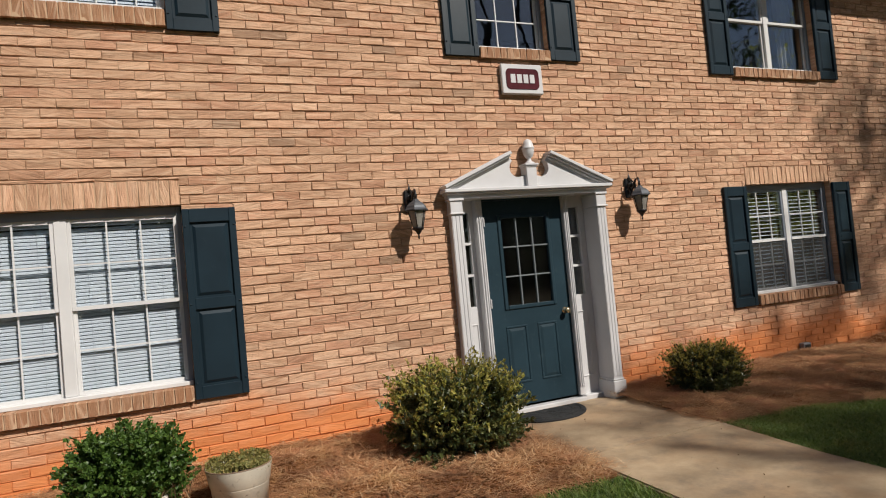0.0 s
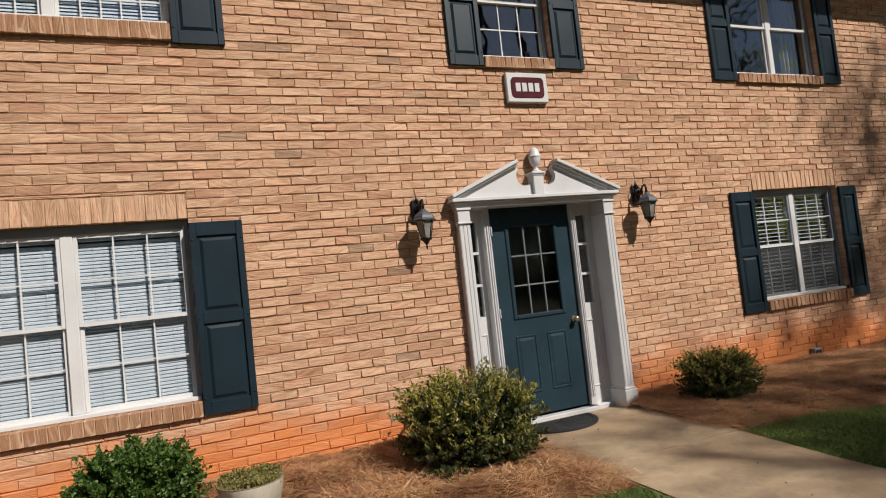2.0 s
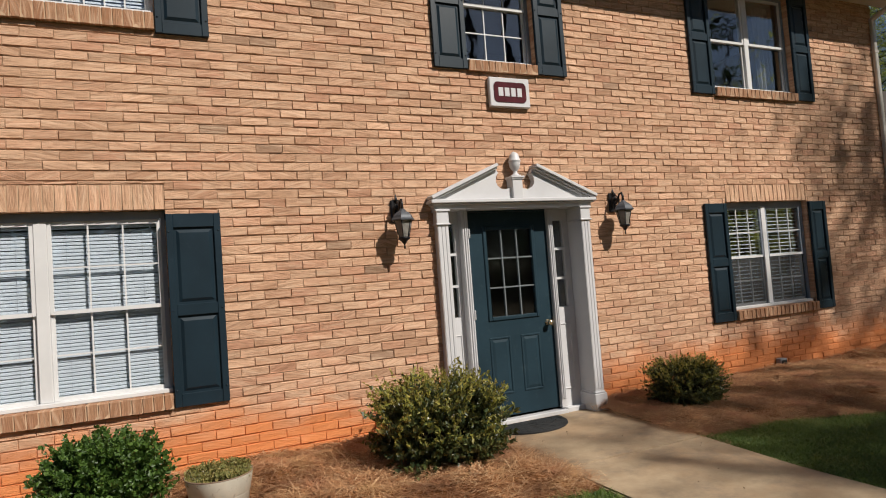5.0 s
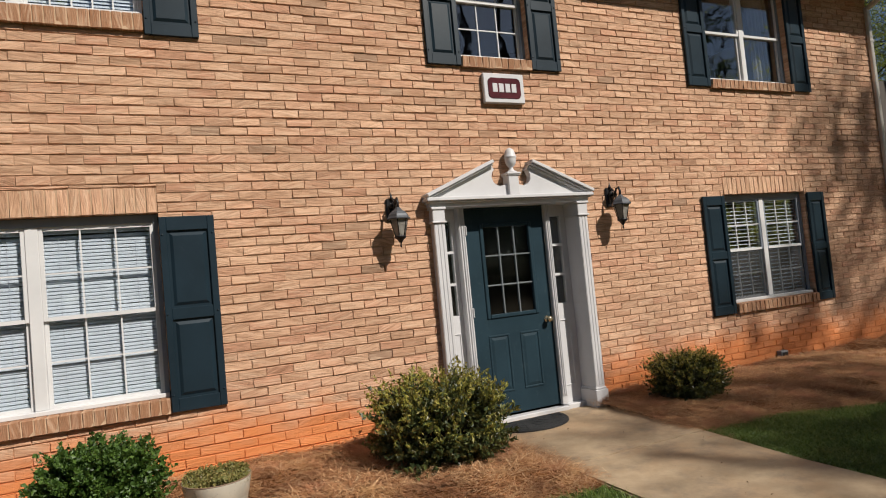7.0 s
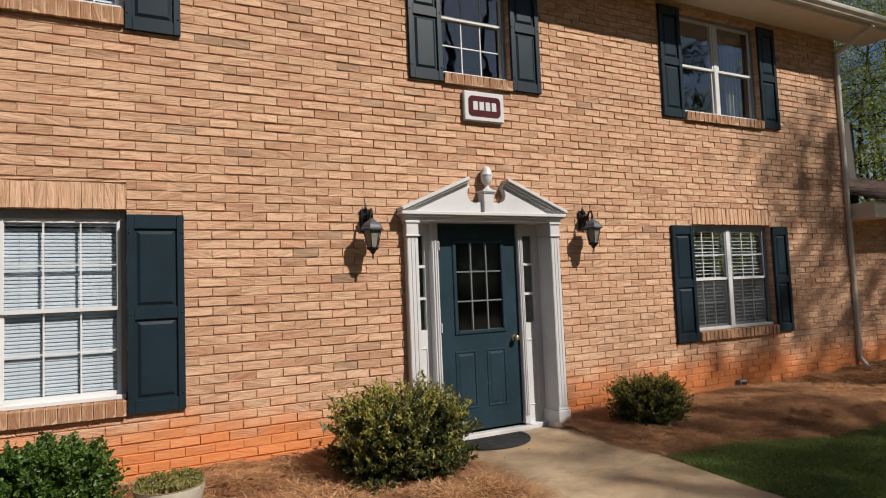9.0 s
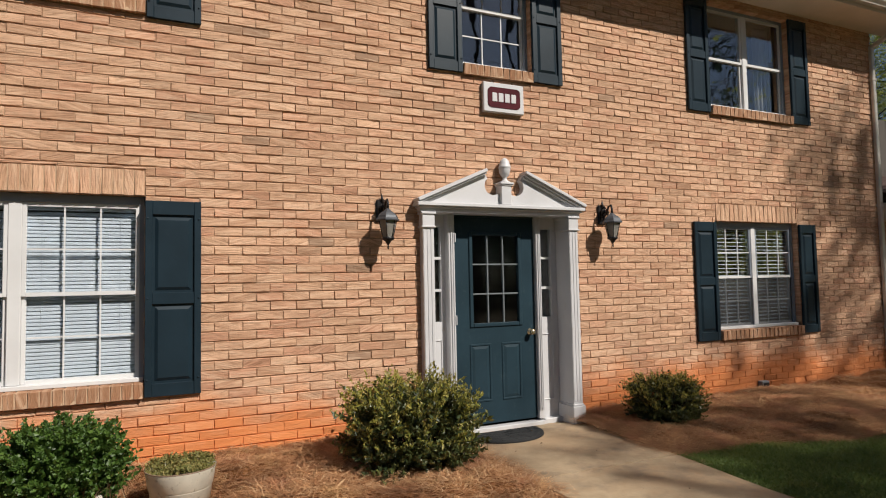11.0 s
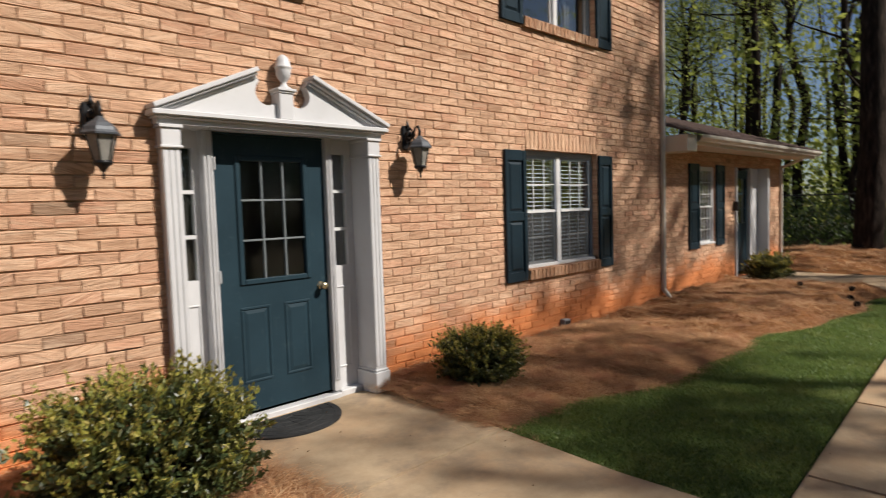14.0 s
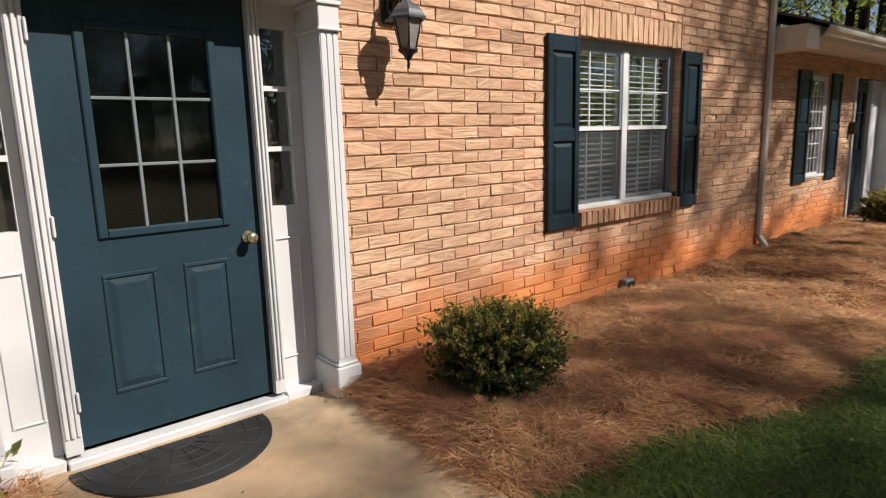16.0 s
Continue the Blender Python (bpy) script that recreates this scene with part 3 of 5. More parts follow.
def window(name, rect, y, label, cols, frame_mat, sash_mat, muntins=(2, 1), lower_muntins=True, top_band=0.0, stile_mat=None):
    """A hung window of one or more columns: outer frame, mullions, two sashes a column with bars and panes."""
    x0, x1, z0, z1 = rect
    ob = thing(name, x0, y, z0, label, "window", kind="structure")
    w, h = x1 - x0, z1 - z0
    f = 0.035
    part("frame", boxes((0, f, 0, 0.09, 0, h), (w - f, w, 0, 0.09, 0, h), (f, w - f, 0, 0.09, h - f - top_band, h), bevel=0.003), frame_mat, ob)
    part("window_sill", boxes((0.002, w - 0.002, -0.035, 0.09, 0.002, 0.035), bevel=0.004), sash_mat, ob)
    mull = 0.085 if cols == 2 and w > 1.6 else 0.075
    cw = (w - 2 * f - (cols - 1) * mull) / cols
    for c in range(cols):
        a = f + c * (cw + mull)
        if c:
            part("mullion", boxes((a - mull, a, 0.004, 0.09, 0.035, h - f - top_band), bevel=0.004), sash_mat, ob)
        top = h - f - top_band
        mid = 0.035 + (top - 0.035) * 0.49
        for which, (b, t, yy) in enumerate(((0.035, mid + 0.015, 0.035), (mid - 0.015, top, 0.012))):
            s = 0.029
            sash = part("sash", boxes((a, a + s, yy, yy + 0.022, b, t), (a + cw - s, a + cw, yy, yy + 0.022, b, t), bevel=0.003), stile_mat or sash_mat, ob)
            part("rail", boxes((a + s, a + cw - s, yy, yy + 0.022, b, b + s)), sash_mat, sash)
            part("rail", boxes((a + s, a + cw - s, yy, yy + 0.022, t - s, t)), sash_mat if which == 0 else stile_mat or sash_mat, sash)
            gx0, gx1, gz0, gz1 = a + s, a + cw - s, b + s, t - s
            pane = part("pane", boxes((gx0 - 0.002, gx1 + 0.002, yy + 0.011, yy + 0.014, gz0 - 0.002, gz1 + 0.002)), M_GLASS, sash, "clear glass pane")
            pane.visible_shadow = False
            if which == 1 or lower_muntins:
                for k in range(muntins[0]):
                    xx = gx0 + (gx1 - gx0) * (k + 1) / (muntins[0] + 1)
                    part("muntin", boxes((xx - 0.0055, xx + 0.0055, yy + 0.004, yy + 0.018, gz0, gz1)), sash_mat, sash)
                for k in range(muntins[1]):
                    zz = gz0 + (gz1 - gz0) * (k + 1) / (muntins[1] + 1)
                    part("muntin", boxes((gx0, gx1, yy + 0.005, yy + 0.017, zz - 0.0055, zz + 0.0055)), sash_mat, sash)
    return ob


def blinds(rect, y, pitch, width, tilt, label, drop=0.0):
    """A slatted blind: head rail, slats, bottom rail and two cords."""
    x0, x1, z0, z1 = rect
    w, h = x1 - x0, z1 - z0
    ob = thing("window_blind", x0, y, z0, label, "blind")
    part("head_rail", boxes((0, w, -0.02, 0.02, h - 0.04, h), bevel=0.003), M_BLIND, ob)
    part("bottom_rail", boxes((0, w, -0.015, 0.015, drop, drop + 0.02), bevel=0.003), M_BLIND, ob)
    bm = bmesh.new()
    prof = [(-width / 2, -0.0015), (0, 0.002), (width / 2, -0.0015)]
    rot = Matrix.Rotation(radians(tilt), 3, "X")
    rows = [[bm.verts.new(rot @ Vector((xx, p, q))) for p, q in prof] for xx in (0.006, w - 0.006)]
    low = [[bm.verts.new(rot @ Vector((xx, p, q - 0.002))) for p, q in prof] for xx in (0.006, w - 0.006)]
    for k in range(2):
        bm.faces.new((rows[0][k], rows[1][k], rows[1][k + 1], rows[0][k + 1]))
        bm.faces.new((low[0][k], low[0][k + 1], low[1][k + 1], low[1][k]))
    bm.faces.new((rows[0][0], low[0][0], low[1][0], rows[1][0]))
    bm.faces.new((rows[0][2], rows[1][2], low[1][2], low[0][2]))
    me = bpy.data.meshes.new("slat")
    bm.to_mesh(me)
    bm.free()
    me.materials.append(M_BLIND)
    rng = np.random.default_rng(int(abs(x0) * 100))
    zz = drop + 0.02 + pitch * 0.7
    while zz < h - 0.045:
        s = part("slat", me, None, ob)
        s.matrix_local = pose(0, 0, zz, rng.normal(0, 1.5), rng.normal(0, 0.12), 0)
        zz += pitch
    for k in (0.16, 0.84):
        part("cord", boxes((w * k, w * k + 0.002, -width / 2 - 0.002, -width / 2, drop, h - 0.04)), M_BLIND, ob)
    return ob


window("window_1", WIN_L, 0.07, "white double-hung twin window with grilles and closed blinds", 2, M_GREYFRAME, M_VINYL, (2, 1), True, 0.03)
for a, b in ((-4.775, -4.01), (-3.93, -3.165)):
    blinds((a, b, 0.735, 2.05), 0.150, 0.0275, 0.027, 68, "white closed mini blind behind a window")
win_2 = window("window_2", WIN_R, 0.07, "twin hung window with white rails and open blinds", 2, M_GREYFRAME, M_VINYL, (2, 1), True, 0.02, M_GREYFRAME)
for a, b in ((3.05, 3.705), (3.755, 4.41)):
    blinds((a, b, 0.82, 2.03), 0.158, 0.046, 0.046, 14, "white wide-slat blind, tilted open")
for a, b in ((0.036, 0.70), (0.76, 1.424)):
    part("insect_screen", boxes((a, b, 0.024, 0.0255, 0.037, 0.62)), M_SCREEN, win_2, "grey insect screen over the lower sash")
window("window_3", WIN_UL, 0.05, "white upper twin window with grilles", 2, M_VINYL, M_VINYL, (4, 2))
for a, b in ((-4.775, -4.01), (-3.93, -3.165)):
    blinds((a, b, 3.74, 4.75), 0.132, 0.0275, 0.027, 60, "white closed mini blind behind a window")
window("window_4", WIN_UM, 0.07, "narrow upper stair window with white grilles", 1, M_GREYFRAME, M_VINYL, (2, 1))
window("window_5", WIN_UR, 0.07, "upper twin window with plain panes, mirroring trees", 2, M_GREYFRAME, M_VINYL, (0, 0), True, 0.0, M_VINYL)


def curtain(x0, x1, z0, z1, y, folds):
    n = folds * 8
    ob = thing("curtain", x0, y, z0, "pale hanging curtain behind glass", "curtain", "curtains upstairs")
    verts, faces = [], []
    for k in range(n + 1):
        xx, yy = (x1 - x0) * k / n, 0.025 * math.sin(2 * math.pi * folds * k / n)
        verts += [(xx, yy, 0), (xx, yy * 0.7, z1 - z0)]
    for k in range(n):
        faces.append((2 * k, 2 * k + 2, 2 * k + 3, 2 * k + 1))
    me = fast_mesh("cloth", verts, faces, M_CURTAIN, True)
    part("cloth", me, None, ob)
    return ob


curtain(3.02, 3.28, 3.50, 4.72, 0.28, 4)
curtain(4.15, 4.44, 3.50, 4.72, 0.28, 4)

# wing window and door
window("window_6", WING_WIN, WING_Y + 0.025, "white window with grilles on the low wing", 1, M_VINYL, M_VINYL, (4, 2))
blinds((8.02, 8.64, 0.74, 1.98), WING_Y + 0.2, 0.046, 0.05, -18, "white wide-slat blind, tilted open")
shutter(7.575, 7.965, WING_Y - 0.002, 0.66, 2.07, "shutters on the wing")
shutter(8.695, 9.06, WING_Y - 0.002, 0.66, 2.07, "shutters on the wing")


def wing_door():
    ob = thing("door_2", 9.62, WING_Y, 0.0, "dark teal wing door in a white surround", "door", kind="structure")
    part("slab", holed(0.063, 0.75, 0.03, 2.0, 0.04, 0.08, [(0.16, 0.66, 1.0, 1.85)]), M_DOOR, ob)
    part("pane", boxes((0.158, 0.662, 0.058, 0.062, 0.998, 1.852)), M_GLASS, ob)
    for zz in (1.28, 1.56):
        part("muntin", boxes((0.16, 0.66, 0.045, 0.075, zz - 0.01, zz + 0.01)), M_DOOR, ob)
    part("jamb", boxes((0.003, 0.06, -0.03, 0.16, 0.0, 2.05), bevel=0.004), M_WHITE, ob)
    part("jamb", boxes((0.753, 0.85, -0.02, 0.16, 0.0, 2.05), bevel=0.004), M_WHITE, ob)
    part("side_panel", boxes((0.853, 1.32, 0.03, 0.15, 0.0, 2.05), bevel=0.004), M_WHITE, ob)
    part("post", boxes((1.323, 1.425, -0.16, 0.16, 0.0, 2.05), bevel=0.005), M_WHITE, ob)
    part("knob", lathe(bmesh.new(), [(0.01, 0), (0.03, 0.01), (0.03, 0.04), (0.01, 0.05)], 0.69, 0.005), M_BRASS, ob)
    part("letter_box", boxes((-0.10, -0.02, -0.09, -0.002, 1.25, 1.42), bevel=0.01), M_BLACK, ob)


wing_door()

# ---- entrance ----
# the door stands back in the wall; the surround stands a little proud of the brick
ENTRY = Matrix.Translation((0.0744, 0.1247, -0.034)) @ Matrix.Scale(1.024, 4)
door_1 = thing("door_1", 0, 0, 0, "dark teal half-glazed entrance door, closed, two lower panels", "door", kind="structure")
door_1.matrix_world = ENTRY
GX0, GX1, GZ0, GZ1 = -0.278, 0.247, 1.0, 1.865
slab = part("slab", holed(-0.474, 0.438, 0.045, 2.035, 0.008, 0.05, [(GX0, GX1, GZ0, GZ1)]), M_DOOR, door_1)
part("glass_frame", boxes((GX0 - 0.03, GX0 + 0.008, -0.006, 0.03, GZ0 - 0.03, GZ1 + 0.03), (GX1 - 0.008, GX1 + 0.03, -0.006, 0.03, GZ0 - 0.03, GZ1 + 0.03), (GX0 + 0.008, GX1 - 0.008, -0.006, 0.03, GZ0 - 0.03, GZ0 + 0.008), (GX0 + 0.008, GX1 - 0.008, -0.006, 0.03, GZ1 - 0.008, GZ1 + 0.03), bevel=0.006), M_DOOR, slab)
door_pane = part("pane", boxes((GX0, GX1, 0.020, 0.024, GZ0, GZ1)), M_DOORGLASS, slab, "dark glass pane")
door_pane.visible_shadow = False
M_GREYMUNTIN = paint("grey_door_muntin", (0.15, 0.17, 0.18), 0.4, 0.1)
for k in (1, 2):
    xx, zz = GX0 + (GX1 - GX0) * k / 3, GZ0 + (GZ1 - GZ0) * k / 3
    part("muntin", boxes((xx - 0.007, xx + 0.007, 0.006, 0.03, GZ0, GZ1), bevel=0.002), M_GREYMUNTIN, slab)
    part("muntin", boxes((GX0, GX1, 0.008, 0.03, zz - 0.007, zz + 0.007), bevel=0.002), M_GREYMUNTIN, slab)
for a, b in ((-0.315, -0.085), (0.035, 0.255)):
    bm = boxes((a, b, 0.001, 0.012, 0.255, 0.275), (a, b, 0.001, 0.012, 0.79, 0.81), (a, a + 0.02, 0.001, 0.012, 0.275, 0.79), (b - 0.02, b, 0.001, 0.012, 0.275, 0.79), bevel=0.004)
    part("panel_moulding", bm, M_DOOR, slab)
    bm = bmesh.new()
    g = 0.026
    lo = [bm.verts.new((x, 0.0078, z)) for x, z in ((a + 0.024, 0.279), (b - 0.024, 0.279), (b - 0.024, 0.786), (a + 0.024, 0.786))]
    hi = [bm.verts.new((x, 0.001, z)) for x, z in ((a + 0.024 + g, 0.279 + g), (b - 0.024 - g, 0.279 + g), (b - 0.024 - g, 0.786 - g), (a + 0.024 + g, 0.786 - g))]
    bm.faces.new(hi)
    for k in range(4):
        bm.faces.new((lo[k], lo[(k + 1) % 4], hi[(k + 1) % 4], hi[k]))
    part("raised_panel", bm, M_DOOR, slab)
knob = bmesh.new()
lathe(knob, [(0.032, 0.0), (0.032, 0.008), (0.012, 0.012), (0.012, 0.035), (0.026, 0.045), (0.030, 0.06), (0.024, 0.073), (0.008, 0.077)], 0, 0)
bmesh.ops.transform(knob, matrix=pose(0.362, 0.008, 0.900, 90, 0, 0), verts=knob.verts)
part("door_handle", knob, M_BRASS, slab, "worn brass door knob", True)
for zz in (0.28, 1.05, 1.83):
    part("hinge", boxes((-0.482, -0.470, -0.054, -0.036, zz - 0.045, zz + 0.045), bevel=0.004), M_WHITE, door_1)
part("threshold", boxes((-0.545, 0.488, -0.052, 0.05, -0.04, 0.018), bevel=0.006), M_WHITE, door_1, "white worn threshold strip")
part("door_header", boxes((-0.476, 0.440, 0.0, 0.06, 2.037, 2.0515)), M_DOOR, door_1)

for a, b in ((-0.755, -0.549), (0.492, 0.726)):
    part("sill_block", boxes((a, b, -0.035, 0.045, -0.03, 0.028), bevel=0.006), M_WHITE, door_1, "worn white sill block")
surround = thing("door_surround", 0, 0, 0, "white wooden door surround with pilasters and broken pediment", "trim", kind="structure")
surround.matrix_world = ENTRY


def jamb(x0, x1):
    bm = boxes((x0, x1, -0.034, 0.06, 0.04, 2.0515))
    w = x1 - x0
    for k in range(3):
        box(bm, x0 + w * (k / 3 + 0.06), x0 + w * ((k + 1) / 3 - 0.06), -0.042 - 0.004 * (k == 1), -0.033, 0.12, 2.05, 0.003)
    part("door_casing", bm, M_WHITE, surround)


jamb(-0.546, -0.478)
jamb(0.430, 0.489)
for side, (a, b, g0, g1) in (("l", (-0.757, -0.548, -0.715, -0.590)), ("r", (0.491, 0.726, 0.512, 0.662))):
    lites = [(g0, g1, 1.036, 1.322), (g0, g1, 1.347, 1.627), (g0, g1, 1.652, 1.936)]
    panel = part("sidelight_panel", holed(a, b, 0.02, 2.0515, 0.039, 0.09, lites), M_WHITE, surround, "white sidelight panel with three lites")
    for l in lites:
        part("lite", boxes((l[0] - 0.001, l[1] + 0.001, 0.066, 0.070, l[2] - 0.001, l[3] + 0.001)), M_GLASS, panel, "small dark glass lite")
        # added dark sheet, painted shade in place of the unlit inside
        part("lite_backing", boxes((l[0] - 0.001, l[1] + 0.001, 0.092, 0.100, l[2] - 0.001, l[3] + 0.001)), M_LITESHADE, panel)
    part("panel_moulding", boxes((g0, g0 + 0.012, 0.030, 0.040, 0.2, 0.87), (g1 - 0.012, g1, 0.030, 0.040, 0.2, 0.87), (g0 + 0.012, g1 - 0.012, 0.030, 0.040, 0.2, 0.212), (g0 + 0.012, g1 - 0.012, 0.030, 0.040, 0.858, 0.87), bevel=0.003), M_WHITE, panel)


def pilaster(x0, x1):
    bm = boxes((x0, x1, -0.195, 0.10, -0.03, 2.0515))
    w = x1 - x0
    post = part("pilaster", bm, M_WHITE, surround, "white fluted pilaster")
    for k in range(3):
        part("flute_strip", boxes((x0 + w * (k / 3 + 0.03), x0 + w * ((k + 1) / 3 - 0.03), -0.200, -0.194, 0.2, 1.9), bevel=0.003), M_WHITE, post)
    part("plinth", boxes((x0 - 0.022, x1 + 0.022, -0.218, 0.097, -0.04, 0.155), (x0 - 0.012, x1 + 0.012, -0.208, 0.098, 0.155, 0.175), bevel=0.006), M_WHITE, post)
    part("capital", boxes((x0 - 0.006, x1 + 0.006, -0.206, 0.097, 1.915, 2.03), (x0 - 0.016, x1 + 0.016, -0.216, 0.096, 1.905, 1.922), (x0 - 0.018, x1 + 0.018, -0.218, 0.095, 2.028, 2.05), bevel=0.004), M_WHITE, post)


pilaster(-0.868, -0.759)
pilaster(0.728, 0.834)
part("entablature", boxes((-0.893, 0.858, -0.205, 0.098, 2.052, 2.085), (-0.55, 0.478, -0.19, -0.165, 2.037, 2.052)), M_WHITE, surround)
part("cornice", boxes((-0.932, 0.902, -0.255, -0.115, 2.10, 2.135), (-0.912, 0.882, -0.235, -0.115, 2.085, 2.10), bevel=0.006), M_WHITE, surround)
CX = -0.008


def tympanum():
    """The broken pediment's board with two scrolled cut-outs beside a middle block."""
    pts = [(CX - 0.86, 2.136)]
    pts.append((CX - 0.21, 2.43))
    for k in range(0, 13):
        a = math.pi * (0.72 + 0.80 * k / 12)
        pts.append((CX - 0.128 + 0.088 * math.cos(a), 2.318 + 0.088 * math.sin(a)))
    pts += [(CX - 0.055, 2.245), (CX - 0.055, 2.25)]
    mirrored = [(2 * CX - x, z) for x, z in pts][::-1]
    return prism(bmesh.new(), pts + mirrored, -0.195, -0.116)


part("tympanum", tympanum(), M_WHITE, surround, "white board with scrolled cut-outs")
slope = math.degrees(math.atan2(2.44 - 2.136, 0.90 - 0.205))
length = math.hypot(2.44 - 2.136, 0.90 - 0.205)
for sgn in (-1, 1):
    bm = boxes((0, length + 0.01, -0.262, -0.118, 0.018, 0.05), (0.01, length, -0.242, -0.118, 0.0, 0.018), (0.03, length - 0.005, -0.215, -0.118, -0.02, 0.0), bevel=0.005)
    m = pose(CX + sgn * 0.905, 0, 2.120, 0, 0, 0) @ Matrix.Diagonal((-sgn, 1, 1, 1)) @ pose(0, 0, 0, 0, -slope, 0)
    bmesh.ops.transform(bm, matrix=m, verts=bm.verts)
    part("raking_cornice", bm, M_WHITE, surround)
part("pedestal", boxes((CX - 0.055, CX + 0.055, -0.235, -0.119, 2.136, 2.33), (CX - 0.064, CX + 0.064, -0.244, -0.119, 2.318, 2.332), (CX - 0.074, CX + 0.074, -0.254, -0.119, 2.332, 2.352), bevel=0.004), M_WHITE, surround)
part("finial", lathe(bmesh.new(), [(0.054, 2.352), (0.054, 2.362), (0.034, 2.372), (0.022, 2.386), (0.019, 2.402), (0.026, 2.412), (0.040, 2.428), (0.051, 2.452), (0.055, 2.482), (0.055, 2.494), (0.061, 2.501), (0.061, 2.511), (0.054, 2.518), (0.050, 2.546), (0.040, 2.572), (0.022, 2.590), (0.006, 2.598)], CX + 0.012, -0.185, 24), M_WHITE, surround, "white turned acorn finial", True)

# ---- wall lanterns ----
def lantern(x):
    ob = thing("wall_lantern", x, 0, 1.71, "black cast-metal wall lantern with frosted panes on brick", "wall lamp", "lanterns beside the door")
    part("backplate", boxes((-0.052, 0.052, -0.024, -0.002, 0.25, 0.46), bevel=0.012), M_BLACK, ob)
    path = [(0, -0.02, 0.36), (0, -0.06, 0.33), (0, -0.10, 0.36), (0, -0.13, 0.43), (0, -0.17, 0.44), (0, -0.185, 0.40), (0, -0.18, 0.34)]
    part("arm", tubes_mesh("arm", [tube(path, [0.012, 0.012, 0.011, 0.011, 0.011, 0.012, 0.014]), tube([(0, -0.02, 0.42), (0, -0.07, 0.435), (0, -0.10, 0.40), (0, -0.08, 0.37)], [0.008, 0.008, 0.007, 0.005])], M_BLACK), None, ob)
    for sx in (-1, 1):
        curl = [(sx * 0.012, -0.03, 0.30), (sx * 0.04, -0.06, 0.33), (sx * 0.045, -0.075, 0.38), (sx * 0.02, -0.08, 0.41), (sx * 0.01, -0.06, 0.385)]
        part("scroll", tubes_mesh("scroll", [tube(curl, [0.007, 0.008, 0.008, 0.007, 0.004], 6)], M_BLACK), None, ob)
    part("crest", lathe(bmesh.new(), [(0.006, 0.44), (0.018, 0.455), (0.012, 0.475), (0.005, 0.50), (0.002, 0.515)], 0, -0.03, 8), M_BLACK, ob, "", True)
    part("rosette", lathe(bmesh.new(), [(0.02, 0.36), (0.034, 0.375), (0.034, 0.395), (0.02, 0.41)], 0, -0.045, 8), M_BLACK, ob, "", True)
    n = 6
    cap = part("cap", lathe(bmesh.new(), [(0.108, 0.250), (0.110, 0.260), (0.096, 0.275), (0.088, 0.295), (0.066, 0.318), (0.040, 0.334), (0.024, 0.35), (0.008, 0.365)], 0, -0.18, n), M_LANTERN, ob)
    for k in range(n):
        a0, a1 = 2 * math.pi * k / n, 2 * math.pi * (k + 1) / n
        top = [(0.083 * math.cos(a), -0.18 + 0.083 * math.sin(a), 0.254) for a in (a0, a1)]
        low = [(0.046 * math.cos(a), -0.18 + 0.046 * math.sin(a), 0.10) for a in (a0, a1)]
        bm = bmesh.new()
        bm.faces.new([bm.verts.new(p) for p in (low[0], low[1], top[1], top[0])])
        bmesh.ops.solidify(bm, geom=bm.faces[:], thickness=0.003)
        part("pane", bm, M_LAMPGLASS, cap, "frosted glass pane")
        part("bar", tubes_mesh("bar", [tube([low[0], top[0]], [0.005, 0.005], 5)], M_BLACK), None, cap)
    part("base", lathe(bmesh.new(), [(0.006, 0.0), (0.009, 0.02), (0.006, 0.035), (0.018, 0.05), (0.03, 0.07), (0.052, 0.085), (0.056, 0.10), (0.05, 0.104)], 0, -0.18, 12), M_BLACK, ob, "", True)
    return ob


lamp = lantern(-1.19)
copy_thing(lamp, pose(1.30, 0, 1.745))

# ---- sign over the door ----
plaque = thing("wall_plaque", 0.103, 0, 3.083, "white framed maroon plaque with pale bars on brick", "sign")
bm = bmesh.new()
box(bm, -0.232, 0.232, -0.05, -0.002, 0, 0.30, 0.008)
board = part("board", bm, M_WHITE, plaque)


def rounded(w, h, r, cx, cz, steps=6):
    pts = []
    for k, (sx, sz) in enumerate(((1, 1), (-1, 1), (-1, -1), (1, -1))):
        for s in range(steps + 1):
            a = math.pi / 2 * (k + s / steps)
            pts.append((cx + sx * (w / 2 - r) + r * math.cos(a), cz + sz * (h / 2 - r) + r * math.sin(a)))
    return pts


panel = part("maroon_panel", prism(bmesh.new(), rounded(0.37, 0.205, 0.045, 0, 0.15), -0.056, -0.045), M_MAROON, board)
for k in range(4):
    part("white_bar", boxes((-0.138 + k * 0.072, -0.082 + k * 0.072, -0.060, -0.054, 0.105, 0.195), bevel=0.003), M_WHITE, board)

# ---- outlet low in the wall ----
junction = thing("outdoor_socket", 3.66, 0, 0.05, "grey metal outlet box fixed low on brick", "socket")
part("box", boxes((-0.06, 0.06, -0.07, -0.001, 0, 0.09), bevel=0.006), M_VENT, junction)
part("cover", boxes((-0.048, 0.048, -0.078, -0.0705, 0.010, 0.072), bevel=0.002), M_BLACK, junction)

# ---- eaves, gutters, roofs ----
soffit = structure("soffit", boxes((-7.4, 6.95, -0.50, -0.002, 4.862, 4.878)), M_SOFFIT, "cream painted soffit under the eave", "soffit")
fascia = structure("fascia", boxes((-7.4, 6.95, -0.525, -0.501, 4.84, 5.02)), M_SOFFIT, "cream fascia board", "fascia")


